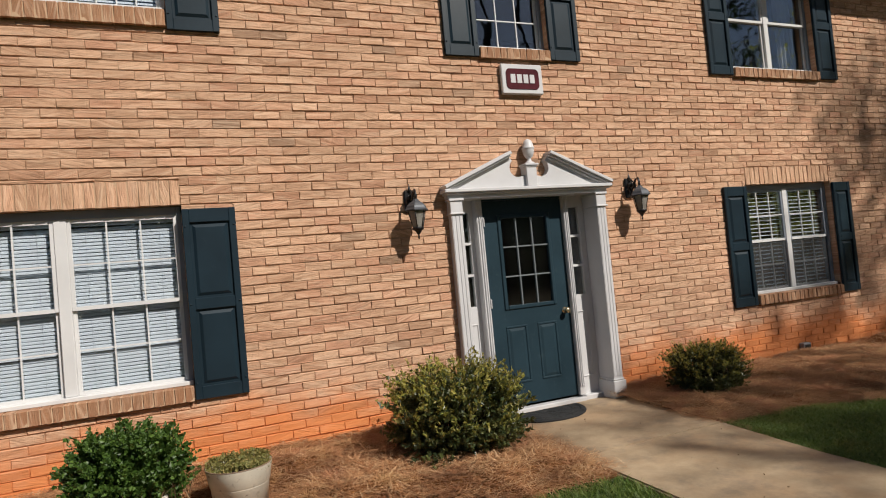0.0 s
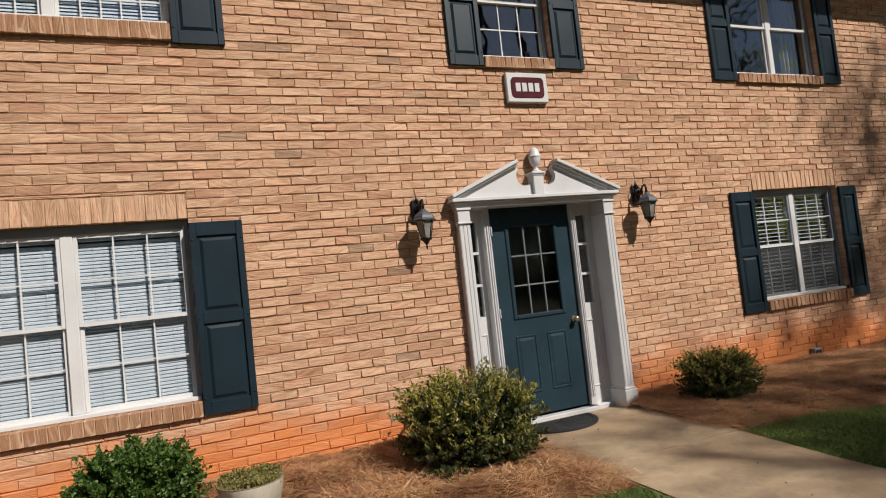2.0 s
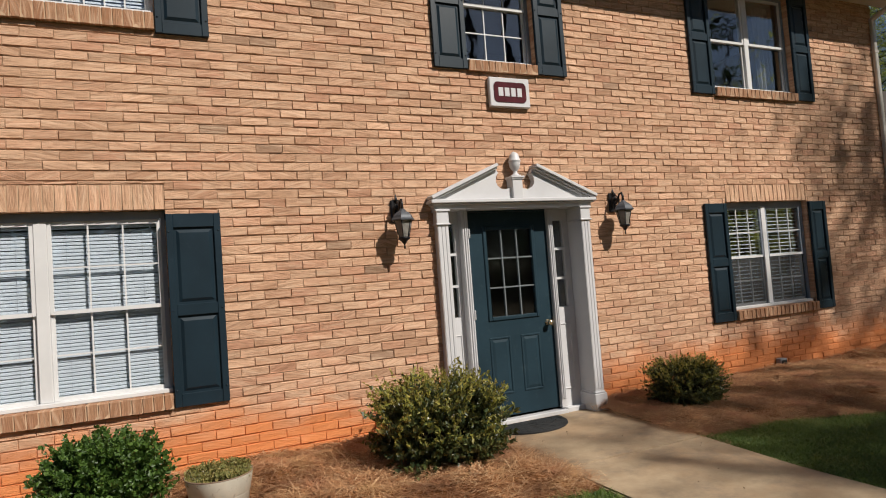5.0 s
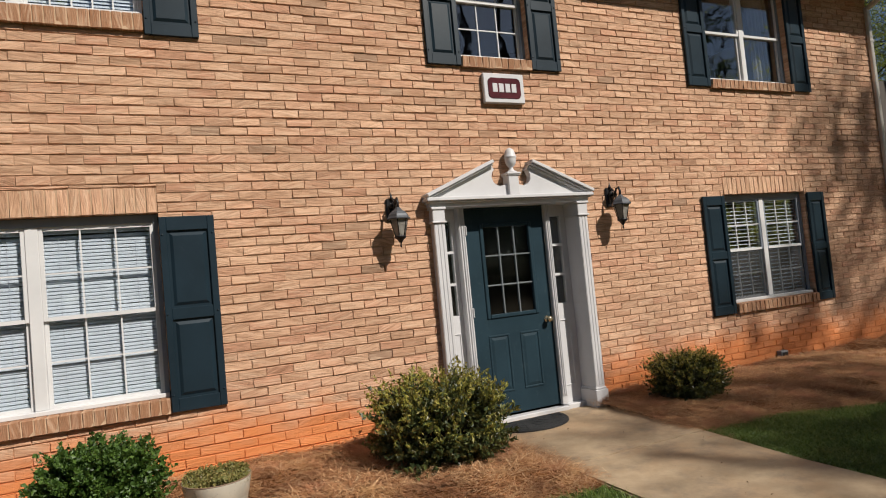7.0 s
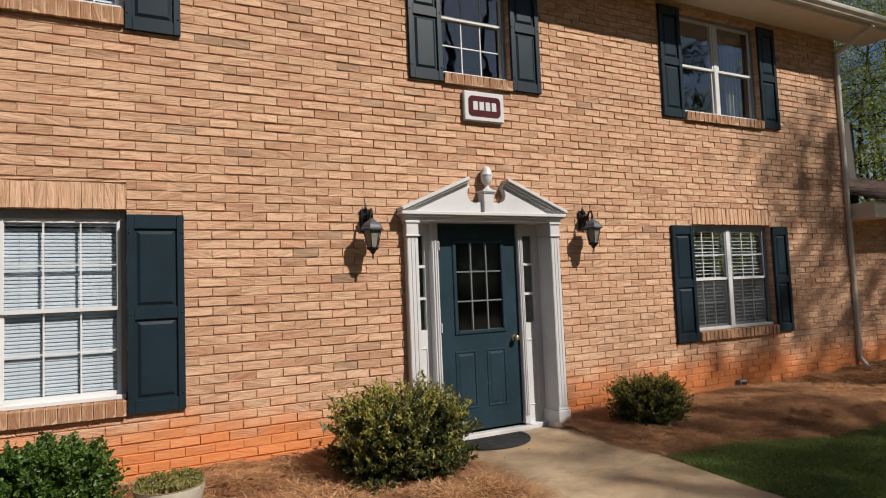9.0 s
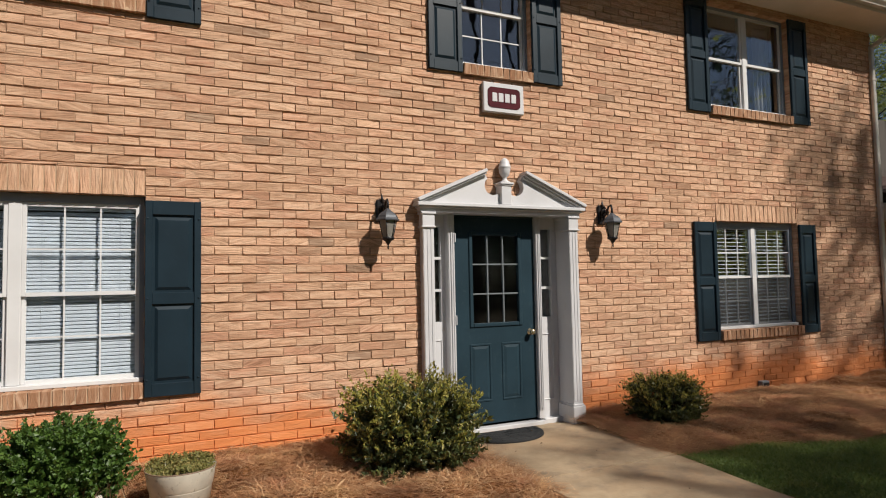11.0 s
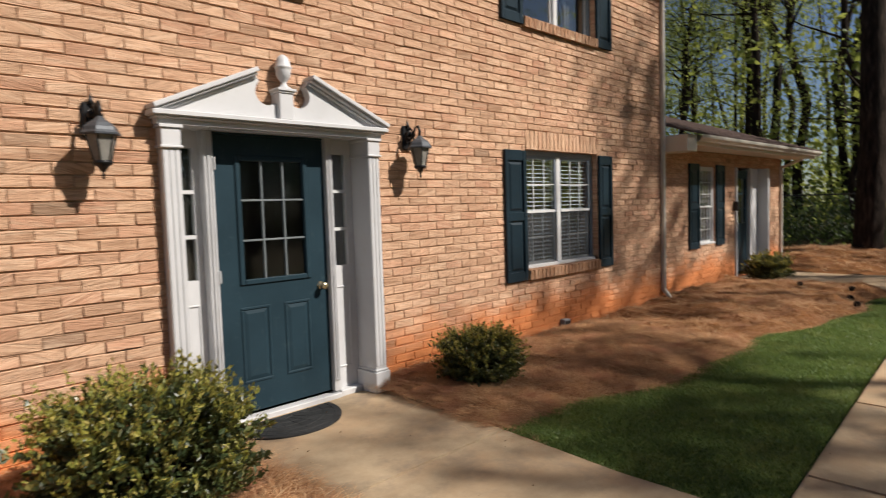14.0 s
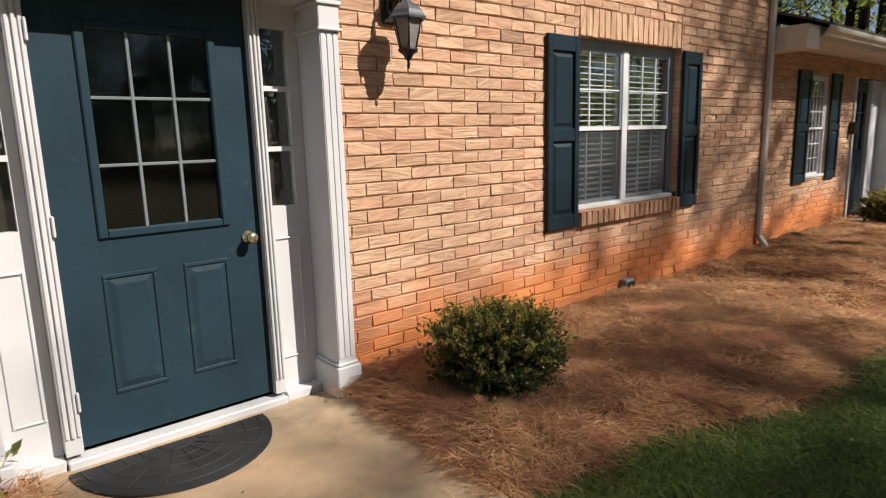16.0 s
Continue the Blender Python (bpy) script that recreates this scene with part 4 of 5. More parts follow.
def gutter(name, x0, x1, y, z):
    prof = [(0, 0), (-0.07, 0), (-0.075, 0.012), (-0.11, 0.05), (-0.118, 0.075), (-0.118, 0.095), (-0.108, 0.095), (-0.10, 0.055), (-0.066, 0.012), (-0.008, 0.01), (-0.008, 0.1), (0, 0.1)]
    bm = bmesh.new()
    a = [bm.verts.new((x0, y + p, z + q)) for p, q in prof]
    b = [bm.verts.new((x1, y + p, z + q)) for p, q in prof]
    for k in range(len(prof)):
        bm.faces.new((a[k], a[(k + 1) % len(prof)], b[(k + 1) % len(prof)], b[k]))
    bm.faces.new(a)
    bm.faces.new(b[::-1])
    return structure(name, bm, M_STEEL, "pale metal rain gutter along the eave", "gutter")


gutter("gutter_main", -7.4, 6.95, -0.526, 4.885)


def roof(name, x0, x1, y0, z0, run, rise, label):
    """A pitched roof slab with overlapping shingle courses."""
    bm = bmesh.new()
    n = max(4, int(run / 0.22))
    for k in range(n):
        a, b = k / n, (k + 1) / n
        pts = [(y0 + run * a, z0 + rise * a), (y0 + run * a, z0 + rise * a + 0.03), (y0 + run * b, z0 + rise * b + 0.016), (y0 + run * b, z0 + rise * b)]
        lo = [bm.verts.new((x0, p, q)) for p, q in pts]
        hi = [bm.verts.new((x1, p, q)) for p, q in pts]
        for i in range(4):
            bm.faces.new((lo[i], lo[(i + 1) % 4], hi[(i + 1) % 4], hi[i]))
        bm.faces.new(lo)
        bm.faces.new(hi[::-1])
    return structure(name, bm, M_SHINGLE, label, "roof")


roof("roof_main", -7.45, 7.0, -0.6, 4.99, 4.2, 1.7, "brown shingle roof of the main house")
roof_back = roof("roof_back", -7.45, 7.0, -0.6, 4.99, 4.2, 1.7, "brown shingle roof, rear slope")
roof_back.matrix_world = Matrix.Translation((-0.45, 7.2, 0)) @ pose(0, 0, 0, 0, 0, 180)
roof("roof_wing", 6.27, 12.85, WING_Y - 0.62, 2.42, 4.0, 1.35, "brown shingle roof of the low wing")
structure("wing_soffit", boxes((6.27, 12.8, WING_Y - 0.5, WING_Y - 0.002, 2.285, 2.30)), M_SOFFIT, "cream soffit under the wing eave", "soffit")
structure("wing_fascia", boxes((6.6, 12.8, WING_Y - 0.525, WING_Y - 0.501, 2.27, 2.42)), M_SOFFIT, "cream fascia of the wing", "fascia")
structure("eave_return", boxes((6.27, 6.595, WING_Y - 0.56, WING_Y - 0.02, 2.17, 2.41), bevel=0.008), M_SOFFIT, "cream boxed eave return beside the downspout", "trim")
gutter("gutter_wing", 6.6, 12.85, WING_Y - 0.526, 2.32)

def downspout(x, y, top, bottom, reach, label):
    ob = thing("downspout", x, y, bottom, label, "downspout")
    w = 0.034
    h = top - bottom
    part("pipe", boxes((-w, w, -0.05, 0, 0.1, h), bevel=0.008), M_STEEL, ob)
    for (y0, z0), (y1, z1) in (((-0.025, h - 0.02), (reach, h + 0.19)), ((-0.025, 0.13), (-0.13, 0.0))):
        d = Vector((0, y1 - y0, z1 - z0))
        m = Matrix.Translation(((0, (y0 + y1) / 2, (z0 + z1) / 2))) @ d.to_track_quat("Z", "X").to_matrix().to_4x4() @ Matrix.Diagonal((0.05, 2 * w, d.length + 0.03, 1))
        bm = bmesh.new()
        bmesh.ops.create_cube(bm, size=1.0, matrix=m)
        bmesh.ops.bevel(bm, geom=bm.edges[:], offset=0.008, segments=1, affect="EDGES")
        part("elbow", bm, M_STEEL, ob)
    for zz in (0.6, h * 0.5, h - 0.5):
        part("strap", boxes((-w - 0.012, w + 0.012, -0.054, -0.001, zz, zz + 0.03)), M_STEEL, ob)
    return ob


downspout(6.21, -0.004, 4.66, 0.06, -0.55, "pale metal downspout with elbows at the wall corner")
downspout(12.22, WING_Y - 0.004, 2.12, 0.03, -0.55, "pale metal downspout at the wing corner")

# ---- ground ----
def ground_height(x, y):
    """The bed swells a little; the lawn falls slightly away."""
    return 0.02 * noise.noise(Vector((x * 0.6, y * 0.6, 0))) + 0.012 * noise.noise(Vector((x * 2.3, y * 2.3, 3)))


bm = bmesh.new()
q = [bm.verts.new(p) for p in ((-300, -300, -0.06), (300, -300, -0.06), (300, 300, -0.06), (-300, 300, -0.06))]
bm.faces.new(q)
structure("ground", bm, M_FOREST, "brown and green woodland ground", "ground")


def sheet(name, x0, x1, y0, y1, step, height, material, label, category, inside=None):
    nx, ny = max(2, int((x1 - x0) / step)), max(2, int((y1 - y0) / step))
    verts, faces = [], []
    for j in range(ny + 1):
        for i in range(nx + 1):
            x, y = x0 + (x1 - x0) * i / nx, y0 + (y1 - y0) * j / ny
            verts.append((x, y, height(x, y)))
    for j in range(ny):
        for i in range(nx):
            cx, cy = x0 + (x1 - x0) * (i + 0.5) / nx, y0 + (y1 - y0) * (j + 0.5) / ny
            if inside is None or inside(cx, cy):
                k = j * (nx + 1) + i
                faces.append((k, k + 1, k + nx + 2, k + nx + 1))
    ob = new(name, fast_mesh(name, verts, faces, material, True))
    return tagged(ob, label, category, kind="structure")


def bed_edge(x):
    """How far the straw bed right of the walk reaches out from the wall."""
    return -1.50 - 0.115 * (x - 0.7) + 0.10 * math.sin(x * 1.7) + 0.05 * math.sin(x * 4.1 + 1)


def left_edge(x):
    return -1.85 + 0.10 * math.sin(x * 2.1) + 0.06 * math.sin(x * 5.3)


def walk_edge(x):
    """The near edge of the long walk, slightly askew to the wall."""
    return -3.215 + 0.052 * min(5.0, max(-2.0, x))


def walk_side(y):
    """The walk's edge towards the wing, wider near the door."""
    return 0.86 - 0.10 * min(1.0, max(0.0, (-y - 0.4) / 1.1)) - 0.09 * min(1.0, max(0.0, (-y - 1.5) / 0.9))


def in_bed(x, y):
    if y > 0.02:
        return False
    if x > walk_side(y) - 0.01:
        return x < 8.85 and y > bed_edge(x)
    if x < -0.60:
        return y > left_edge(x)
    return False


def bed_height(x, y):
    lump = 0.06 * noise.noise(Vector((x * 1.9, y * 1.9, 7))) + 0.045 * noise.noise(Vector((x * 5, y * 5, 2))) + 0.02 * noise.noise(Vector((x * 13, y * 13, 5)))
    rise = 0.075 if x < 0 else 0.03
    if x > 5.0:
        rise += min(0.06, (x - 5.0) * 0.05)
    near_walk = min(1.0, max(0.0, ((x - walk_side(y) + 0.01) if x > 0 else (-x - 0.60)) / 0.20))
    rim = min(1.0, max(0.0, (y - (bed_edge(x) if x > 0 else left_edge(x))) / 0.35))
    both = near_walk * rim
    h = both * (rise + lump) - (1 - both) * (0.012 if near_walk < rim else 0.03)
    # a trodden hollow where the pots stand
    hollow = min(1.0, max(0.0, (-2.3 - x) / 0.35)) * min(1.0, max(0.0, (-0.55 - y) / 0.25))
    return h * (1 - hollow) + hollow * (-0.035 + 0.2 * lump)


sheet("lawn", -9.0, 8.95, -3.33, -1.2, 0.12, lambda x, y: -0.035 + ground_height(x, y), M_TURF, "green mown lawn between bed and walk", "lawn", lambda x, y: not -0.58 < x < 0.55)
sheet("lawn_outer", -12.0, 14.0, -9.0, -4.5, 0.5, lambda x, y: -0.035, M_TURF, "green lawn beyond the walk", "lawn")
bed = sheet("straw_bed", -7.0, 9.4, -2.7, 0.02, 0.045, bed_height, M_MULCH, "brown pine-straw planting bed along the wall", "planting bed", in_bed)


def scatter(n, x0, x1, y0, y1, rng, inside, height, off=0.0):
    pts = []
    while len(pts) < n:
        x, y = rng.uniform(x0, x1), rng.uniform(y0, y1)
        if inside(x, y):
            pts.append((x, y, height(x, y) + off))
    return np.array(pts)


rng = np.random.default_rng(11)
needles = [scatter(34000, -4.6, -0.58, -1.9, 0.0, rng, in_bed, bed_height, 0.004), scatter(54000, 0.58, 4.2, -2.0, 0.0, rng, in_bed, bed_height, 0.004), scatter(15000, 4.2, 8.85, -2.6, 0.0, rng, in_bed, bed_height, 0.004)]
tagged(new("pine_straw", blade_mesh("pine_straw", np.concatenate(needles), 0.18, 0.0052, M_STRAW, rng, flat=True)), "loose brown pine needles strewn over the bed", "pine straw", kind="stuff")


def in_lawn(x, y):
    if -0.60 < x < walk_side(y) or y < walk_edge(x) + 0.02:
        return False
    return not in_bed(x, y + 0.03) and y < -1.3 and x < 8.9


lawn_z = lambda x, y: -0.035 + ground_height(x, y)
blades = [scatter(81000, 0.58, 5.0, -3.22, -1.3, rng, in_lawn, lawn_z), scatter(30000, 5.0, 8.9, -2.95, -1.5, rng, in_lawn, lawn_z), scatter(24000, -3.2, -0.58, -3.28, -1.6, rng, in_lawn, lawn_z)]
tagged(new("grass", blade_mesh("grass", np.concatenate(blades), 0.040, 0.0052, M_GRASS, rng, 1.9)), "short green lawn grass", "grass", kind="stuff")

def in_clover(x, y):
    return in_lawn(x, y) and noise.noise(Vector((x * 1.7, y * 1.7, 9))) + 0.5 * noise.noise(Vector((x * 5, y * 5, 1))) > 0.05


clover = scatter(15000, 0.58, 6.0, -3.2, -1.3, rng, in_clover, lawn_z, 0.022)
clover[:, 2] += rng.uniform(-0.006, 0.012, len(clover))
tagged(new("clover", leaf_mesh("clover", clover, 0.017 * rng.uniform(0.6, 1.3, len(clover)), M_CLOVER, rng, 0.0, 0.85)), "low light green clover among the lawn grass", "clover", kind="stuff")

# walks
walk_1 = thing("walk_entrance", 0, 0, 0, "pale stained concrete walk to the door", "walk", kind="structure")


def flat_slab(pts, parent, label=""):
    """A cast slab with softened edges from (x, y) corners, top at z 0."""
    bm = bmesh.new()
    top = bm.faces.new([bm.verts.new((x, y, 0)) for x, y in pts])
    ext = bmesh.ops.extrude_face_region(bm, geom=[top])
    bmesh.ops.translate(bm, vec=(0, 0, -0.12), verts=[v for v in ext["geom"] if isinstance(v, bmesh.types.BMVert)])
    edges = [e for e in bm.edges if all(abs(v.co.z) < 1e-5 for v in e.verts)]
    bmesh.ops.bevel(bm, geom=edges, offset=0.012, segments=2, affect="EDGES")
    return part("slab", bm, M_CONCRETE, parent, label)


door_slab = flat_slab([(0.90, 0.17), (-0.79, 0.17), (-0.79, -0.012), (-0.90, -0.012), (-0.90, -0.20), (-0.62, -0.40), (-0.61, -1.50), (walk_side(-1.5), -1.50), (walk_side(-0.4), -0.40), (0.93, -0.20), (0.93, -0.012), (0.90, -0.012)], walk_1)
for v in door_slab.data.vertices:
    v.co.z -= 0.034 * (v.co.y + 1.5)
flat_slab([(-0.61, -1.506), (-0.60, walk_edge(-0.6) + 0.006), (0.76, walk_edge(0.76) + 0.006), (walk_side(-2.98), -2.98), (walk_side(-2.4), -2.40), (walk_side(-1.506), -1.506)], walk_1)
walk_2 = thing("walk_long", 0, 0, 0, "long pale concrete walk beside the lawn", "walk", kind="structure")
xx = -9.37
while xx < 14.0:
    flat_slab([(xx + 0.003, -4.5), (xx + 1.517, -4.5), (xx + 1.517, walk_edge(xx + 1.517)), (xx + 0.003, walk_edge(xx + 0.003))], walk_2)
    xx += 1.52
walk_3 = thing("walk_wing", 0, 0, 0, "pale concrete walk across to the wing door", "walk", kind="structure")
flat_slab([(8.95, -2.949), (11.80, -2.949), (11.35, -2.4), (11.1, -1.8), (11.0, -1.3), (11.1, 0.16), (9.62, 0.16), (9.45, -1.2), (8.95, -2.4)], walk_3)

# fallen bits on the concrete
bits = [(rng.uniform(-0.55, 0.65), rng.uniform(-2.9, -0.25), 0.004) for _ in range(34)] + [(rng.uniform(0.5, 8.0), rng.uniform(-4.4, -3.1), 0.006) for _ in range(56)]
tagged(new("leaf_litter", leaf_mesh("leaf_litter", np.array(bits), 0.015 * rng.uniform(0.5, 1.4, 90), M_DRY, rng, 0.0, 0.5)), "small dry leaf bits on the concrete", "leaf litter", kind="stuff")
isle = np.array([(14.1 + 3.0 * math.sqrt(u) * math.cos(v), -1.0 + 2.9 * math.sqrt(u) * math.sin(v)) for u, v in zip(rng.uniform(0, 1, 9000), rng.uniform(0, 2 * math.pi, 9000))])
isle_z = [0.0 + 0.24 * max(0.0, 1 - ((x - 14.1) / 3.2) ** 2) * max(0.0, 1 - ((y + 1.0) / 3.1) ** 2) + 0.09 * noise.noise(Vector((x * 1.3, y * 1.3, 0))) + 0.06 * noise.noise(Vector((x * 3.6, y * 3.6, 4))) for x, y in isle]
tagged(new("island_straw", blade_mesh("island_straw", np.column_stack([isle, isle_z]), 0.2, 0.012, M_STRAW, rng, flat=True)), "loose pine needles on the island mound", "pine straw", kind="stuff")
strays = []
for _ in range(260):
    y, inward = rng.uniform(-1.9, -0.3), abs(rng.normal(0, 0.06))
    strays.append((walk_side(y) - inward if rng.uniform() < 0.5 else inward - 0.58, y, 0.004))
tagged(new("stray_needles", blade_mesh("stray_needles", np.array(strays), 0.13, 0.003, M_STRAW, rng, flat=True)), "stray pine needles along the walk's edges", "pine straw", kind="stuff")

# doormat
mat_thing = thing("doormat", -0.05, 0.012, -0.0505, "half-round black rubber doormat on the concrete", "doormat")
mat_thing.rotation_euler.x = -0.034
pts = [(0.445 * math.cos(math.pi * (1 + k / 24)), 0.50 * math.sin(math.pi * (1 + k / 24))) for k in range(25)]
bm = bmesh.new()
face = bm.faces.new([bm.verts.new((x, y, 0.012)) for x, y in pts])
ext = bmesh.ops.extrude_face_region(bm, geom=[face])
bmesh.ops.translate(bm, vec=(0, 0, -0.010), verts=[v for v in ext["geom"] if isinstance(v, bmesh.types.BMVert)])
part("base", bm, M_RUBBER, mat_thing)
for r in (0.40, 0.32, 0.24, 0.16, 0.08):
    path = [(r * math.cos(math.pi * (1 + k / 20)), r * 1.09 * math.sin(math.pi * (1 + k / 20)) - 0.005, 0.012) for k in range(21)]
    part("rib", tubes_mesh("rib", [tube(path, [0.0035] * 21, 5)], M_RUBBER), None, mat_thing)
for k in range(1, 8):
    a = math.pi * (1 + k / 8)
    path = [(0.1 * math.cos(a), 0.11 * math.sin(a), 0.012), (0.40 * math.cos(a), 0.436 * math.sin(a), 0.012)]
    part("rib", tubes_mesh("rib", [tube(path, [0.003, 0.003], 5)], M_RUBBER), None, mat_thing)


# ---- pine cones on the straw ----
def pine_cone(x, y, z, turn, tilt, size):
    bm = bmesh.new()
    lathe(bm, [(0.004, 0.0), (0.30, 0.12), (0.36, 0.35), (0.28, 0.65), (0.14, 0.9), (0.01, 1.0)], 0, 0, 10)
    for ring, (r0, h0) in enumerate(((0.33, 0.14), (0.38, 0.30), (0.36, 0.46), (0.31, 0.62), (0.22, 0.78))):
        for k in range(8):
            a = (k + 0.5 * (ring % 2)) * math.pi / 4
            c, s = math.cos(a), math.sin(a)
            base = [(r0 * 0.8 * c - 0.10 * s, r0 * 0.8 * s + 0.10 * c, h0), (r0 * 0.8 * c + 0.10 * s, r0 * 0.8 * s - 0.10 * c, h0), ((r0 + 0.14) * c, (r0 + 0.14) * s, h0 + 0.13), (r0 * 0.7 * c, r0 * 0.7 * s, h0 + 0.14)]
            v = [bm.verts.new(p) for p in base]
            for q in ((0, 1, 2), (1, 3, 2), (3, 0, 2), (0, 3, 1)):
                bm.faces.new([v[i] for i in q])
    bmesh.ops.transform(bm, matrix=pose(0, 0, 0.36 * size, tilt, 0, turn) @ Matrix.Scale(size, 4), verts=bm.verts)
    ob = thing("pine_cone", x, y, z, "dark brown open pine cone lying on straw", "pine cone", "pine cones")
    part("scales", bm, M_BARK, ob)


for x, y, turn, size in ((8.14, -1.93, 30, 0.085), (7.64, -2.08, 140, 0.09), (7.10, -2.22, 80, 0.095), (8.1, -1.34, 200, 0.08)):
    pine_cone(x, y, bed_height(x, y) - 0.006, turn, 82, size)


# ---- shrubs ----
def shrub(x, y, z, rx, ry, h, sprigs, size, leaf, label, seed, tips=None, flat_top=0.0, slim=0.5, boxy=0.0):
    """Twiggy stems with leafy sprigs that push outwards and up, over a dense darker heart."""
    r = np.random.default_rng(seed)
    ob = thing("shrub", x, y, z, label, "shrub")
    scale = np.array([rx, ry, h / 2])

    def shape(d, k):
        lump = np.array([noise.noise(Vector(v) * 2.3 + Vector((seed, 0, 0))) + 0.6 * noise.noise(Vector(v) * 5.7 + Vector((0, seed, 0))) for v in d])
        p = d * (k * (1 + 0.18 * lump))[:, None]
        if boxy:
            p[:, :2] = np.sign(p[:, :2]) * np.power(np.abs(p[:, :2]), boxy)
        if flat_top:
            p[:, 2] = np.sign(p[:, 2]) * np.power(np.abs(p[:, 2]), flat_top)
        return p * scale + np.array([0, 0, h / 2])

    def ways(n):
        d = r.normal(size=(n, 3))
        return d / np.linalg.norm(d, axis=1)[:, None]

    heart_d = ways(sprigs * 9)
    heart = shape(heart_d, np.power(r.uniform(0.2, 0.62, len(heart_d)), 0.4))
    per = 22
    d = ways(sprigs)
    start = shape(d, r.uniform(0.62, 0.92, sprigs))
    way = d * np.array([1, 1, 0.6]) + np.array([0, 0, 0.55]) + r.normal(size=(sprigs, 3)) * 0.35
    way /= np.linalg.norm(way, axis=1)[:, None]
    reach = r.uniform(0.10, 0.27, sprigs) * (rx / 0.5)
    s = np.tile(np.linspace(0.0, 1.0, per), sprigs)
    rep = np.repeat(np.arange(sprigs), per)
    side = r.normal(size=(sprigs * per, 3))
    side /= np.linalg.norm(side, axis=1)[:, None]
    pts = start[rep] + way[rep] * (reach[rep] * s)[:, None] + side * (size * 0.42 * (1.15 - 0.5 * s))[:, None]
    out = way[rep] * 0.9 + side * 0.8
    keep = pts[:, 2] > 0.01
    top = keep & (s > 0.5) & (way[rep][:, 2] > 0.3) & (pts[:, 2] > 0.45 * h) & (r.uniform(0, 1, len(s)) < 0.85)
    body = keep & ~top if tips is not None else keep
    low = heart[:, 2] > 0.02
    centres = np.concatenate([heart[low], pts[body]])
    outward = np.concatenate([heart_d[low], out[body]])
    part("foliage", leaf_mesh("foliage", centres, size * r.uniform(0.7, 1.3, len(centres)), leaf, r, 0.35, slim, outward), None, ob)
    if tips is not None:
        part("new_growth", leaf_mesh("new_growth", pts[top], size * r.uniform(0.55, 1.05, top.sum()), tips, r, 0.6, slim * 0.85, out[top]), None, ob)["kind"] = "stuff"
    tubes = []
    for k in range(26):
        a, q = r.uniform(0, 2 * math.pi), r.uniform(0.3, 0.85)
        end = Vector((rx * q * math.cos(a), ry * q * math.sin(a), h * r.uniform(0.45, 0.9)))
        mid = Vector((end.x * 0.5 + r.normal() * 0.02, end.y * 0.5 + r.normal() * 0.02, end.z * 0.45))
        tubes.append(tube([(end.x * 0.2, end.y * 0.2, -0.03), mid, end], [0.011, 0.008, 0.003], 5))
    part("twig_tangle", tubes_mesh("twig_tangle", tubes, M_BARK), None, ob)["kind"] = "stuff"
    return ob


shrub(-1.28, -0.90, 0.03, 0.46, 0.44, 0.56, 760, 0.043, M_HOLLY, "olive-green clipped holly shrub beside the door", 5, M_HOLLYTIP, 0.6, 0.5, 0.82)
shrub(1.50, -0.64, 0.0, 0.32, 0.30, 0.40, 640, 0.033, M_HOLLY, "small dark green shrub in pine straw", 8, M_HOLLYTIP, 0.62, 0.5, 0.85)
shrub(9.25, -0.50, 0.02, 0.36, 0.34, 0.42, 260, 0.05, M_HOLLY, "dark green shrub near the wing door", 9, M_HOLLYTIP, 0.8)
shrub(-3.53, -0.90, 0.12, 0.33, 0.32, 0.42, 760, 0.031, M_GREEN, "rounded bright green leafy shrub above a planter", 13, None, 0.8, 0.72)

# old planter under the green shrub
old = thing("old_planter", -3.53, -0.90, -0.075, "peeling white planter with dry stems under a shrub", "planter")
part("tub", lathe(bmesh.new(), [(0.20, 0.0), (0.225, 0.08), (0.25, 0.20), (0.26, 0.255), (0.24, 0.265), (0.22, 0.20)], 0, 0, 20), M_STUMP, old, "", True)
part("dry_stems", blade_mesh("dry_stems", np.stack([0.3 * np.cos(np.linspace(0, 40, 260)) * rng.uniform(0.7, 1.15, 260), 0.3 * np.sin(np.linspace(0, 40, 260)) * rng.uniform(0.7, 1.15, 260), rng.uniform(0.06, 0.25, 260)], 1), 0.2, 0.006, M_DRY, rng, 1.2), None, old)["kind"] = "stuff"

pot = thing("plant_pot", -2.88, -0.98, -0.075, "scuffed cream plastic pot with a dark-edged rim", "plant pot")
part("body", lathe(bmesh.new(), [(0.138, 0.0), (0.147, 0.012), (0.168, 0.12), (0.1845, 0.235), (0.186, 0.239), (0.190, 0.242), (0.209, 0.351), (0.211, 0.357), (0.204, 0.358), (0.195, 0.335), (0.17, 0.10)], 0, 0, 36), M_POT, pot, "", True)
part("rim_edge", tubes_mesh("rim_edge", [tube([(0.209 * math.cos(a), 0.209 * math.sin(a), 0.358) for a in np.linspace(0, 2 * math.pi, 37)], [0.004] * 37, 6)], M_POTLIP), None, pot)
part("soil", lathe(bmesh.new(), [(0.196, 0.315), (0.1, 0.33), (0.01, 0.335)], 0, 0, 24), M_SOIL, pot)
n = 2600
a, s = rng.uniform(0, 2 * math.pi, n), np.sqrt(rng.uniform(0, 1, n))
q = np.stack([0.205 * s * np.cos(a), 0.205 * s * np.sin(a), 0.29 + 0.085 * rng.uniform(0, 1, n) * (1.1 - s * 0.7) + 0.02 * np.sin(a * 3)], 1)
pot_plant = thing("pot_plant", -2.88, -0.98, -0.02, "low yellow-green plant filling the pot", "plant")
part("foliage", leaf_mesh("foliage", q, 0.024, M_SEDUM, rng, 0.8, 0.5), None, pot_plant)

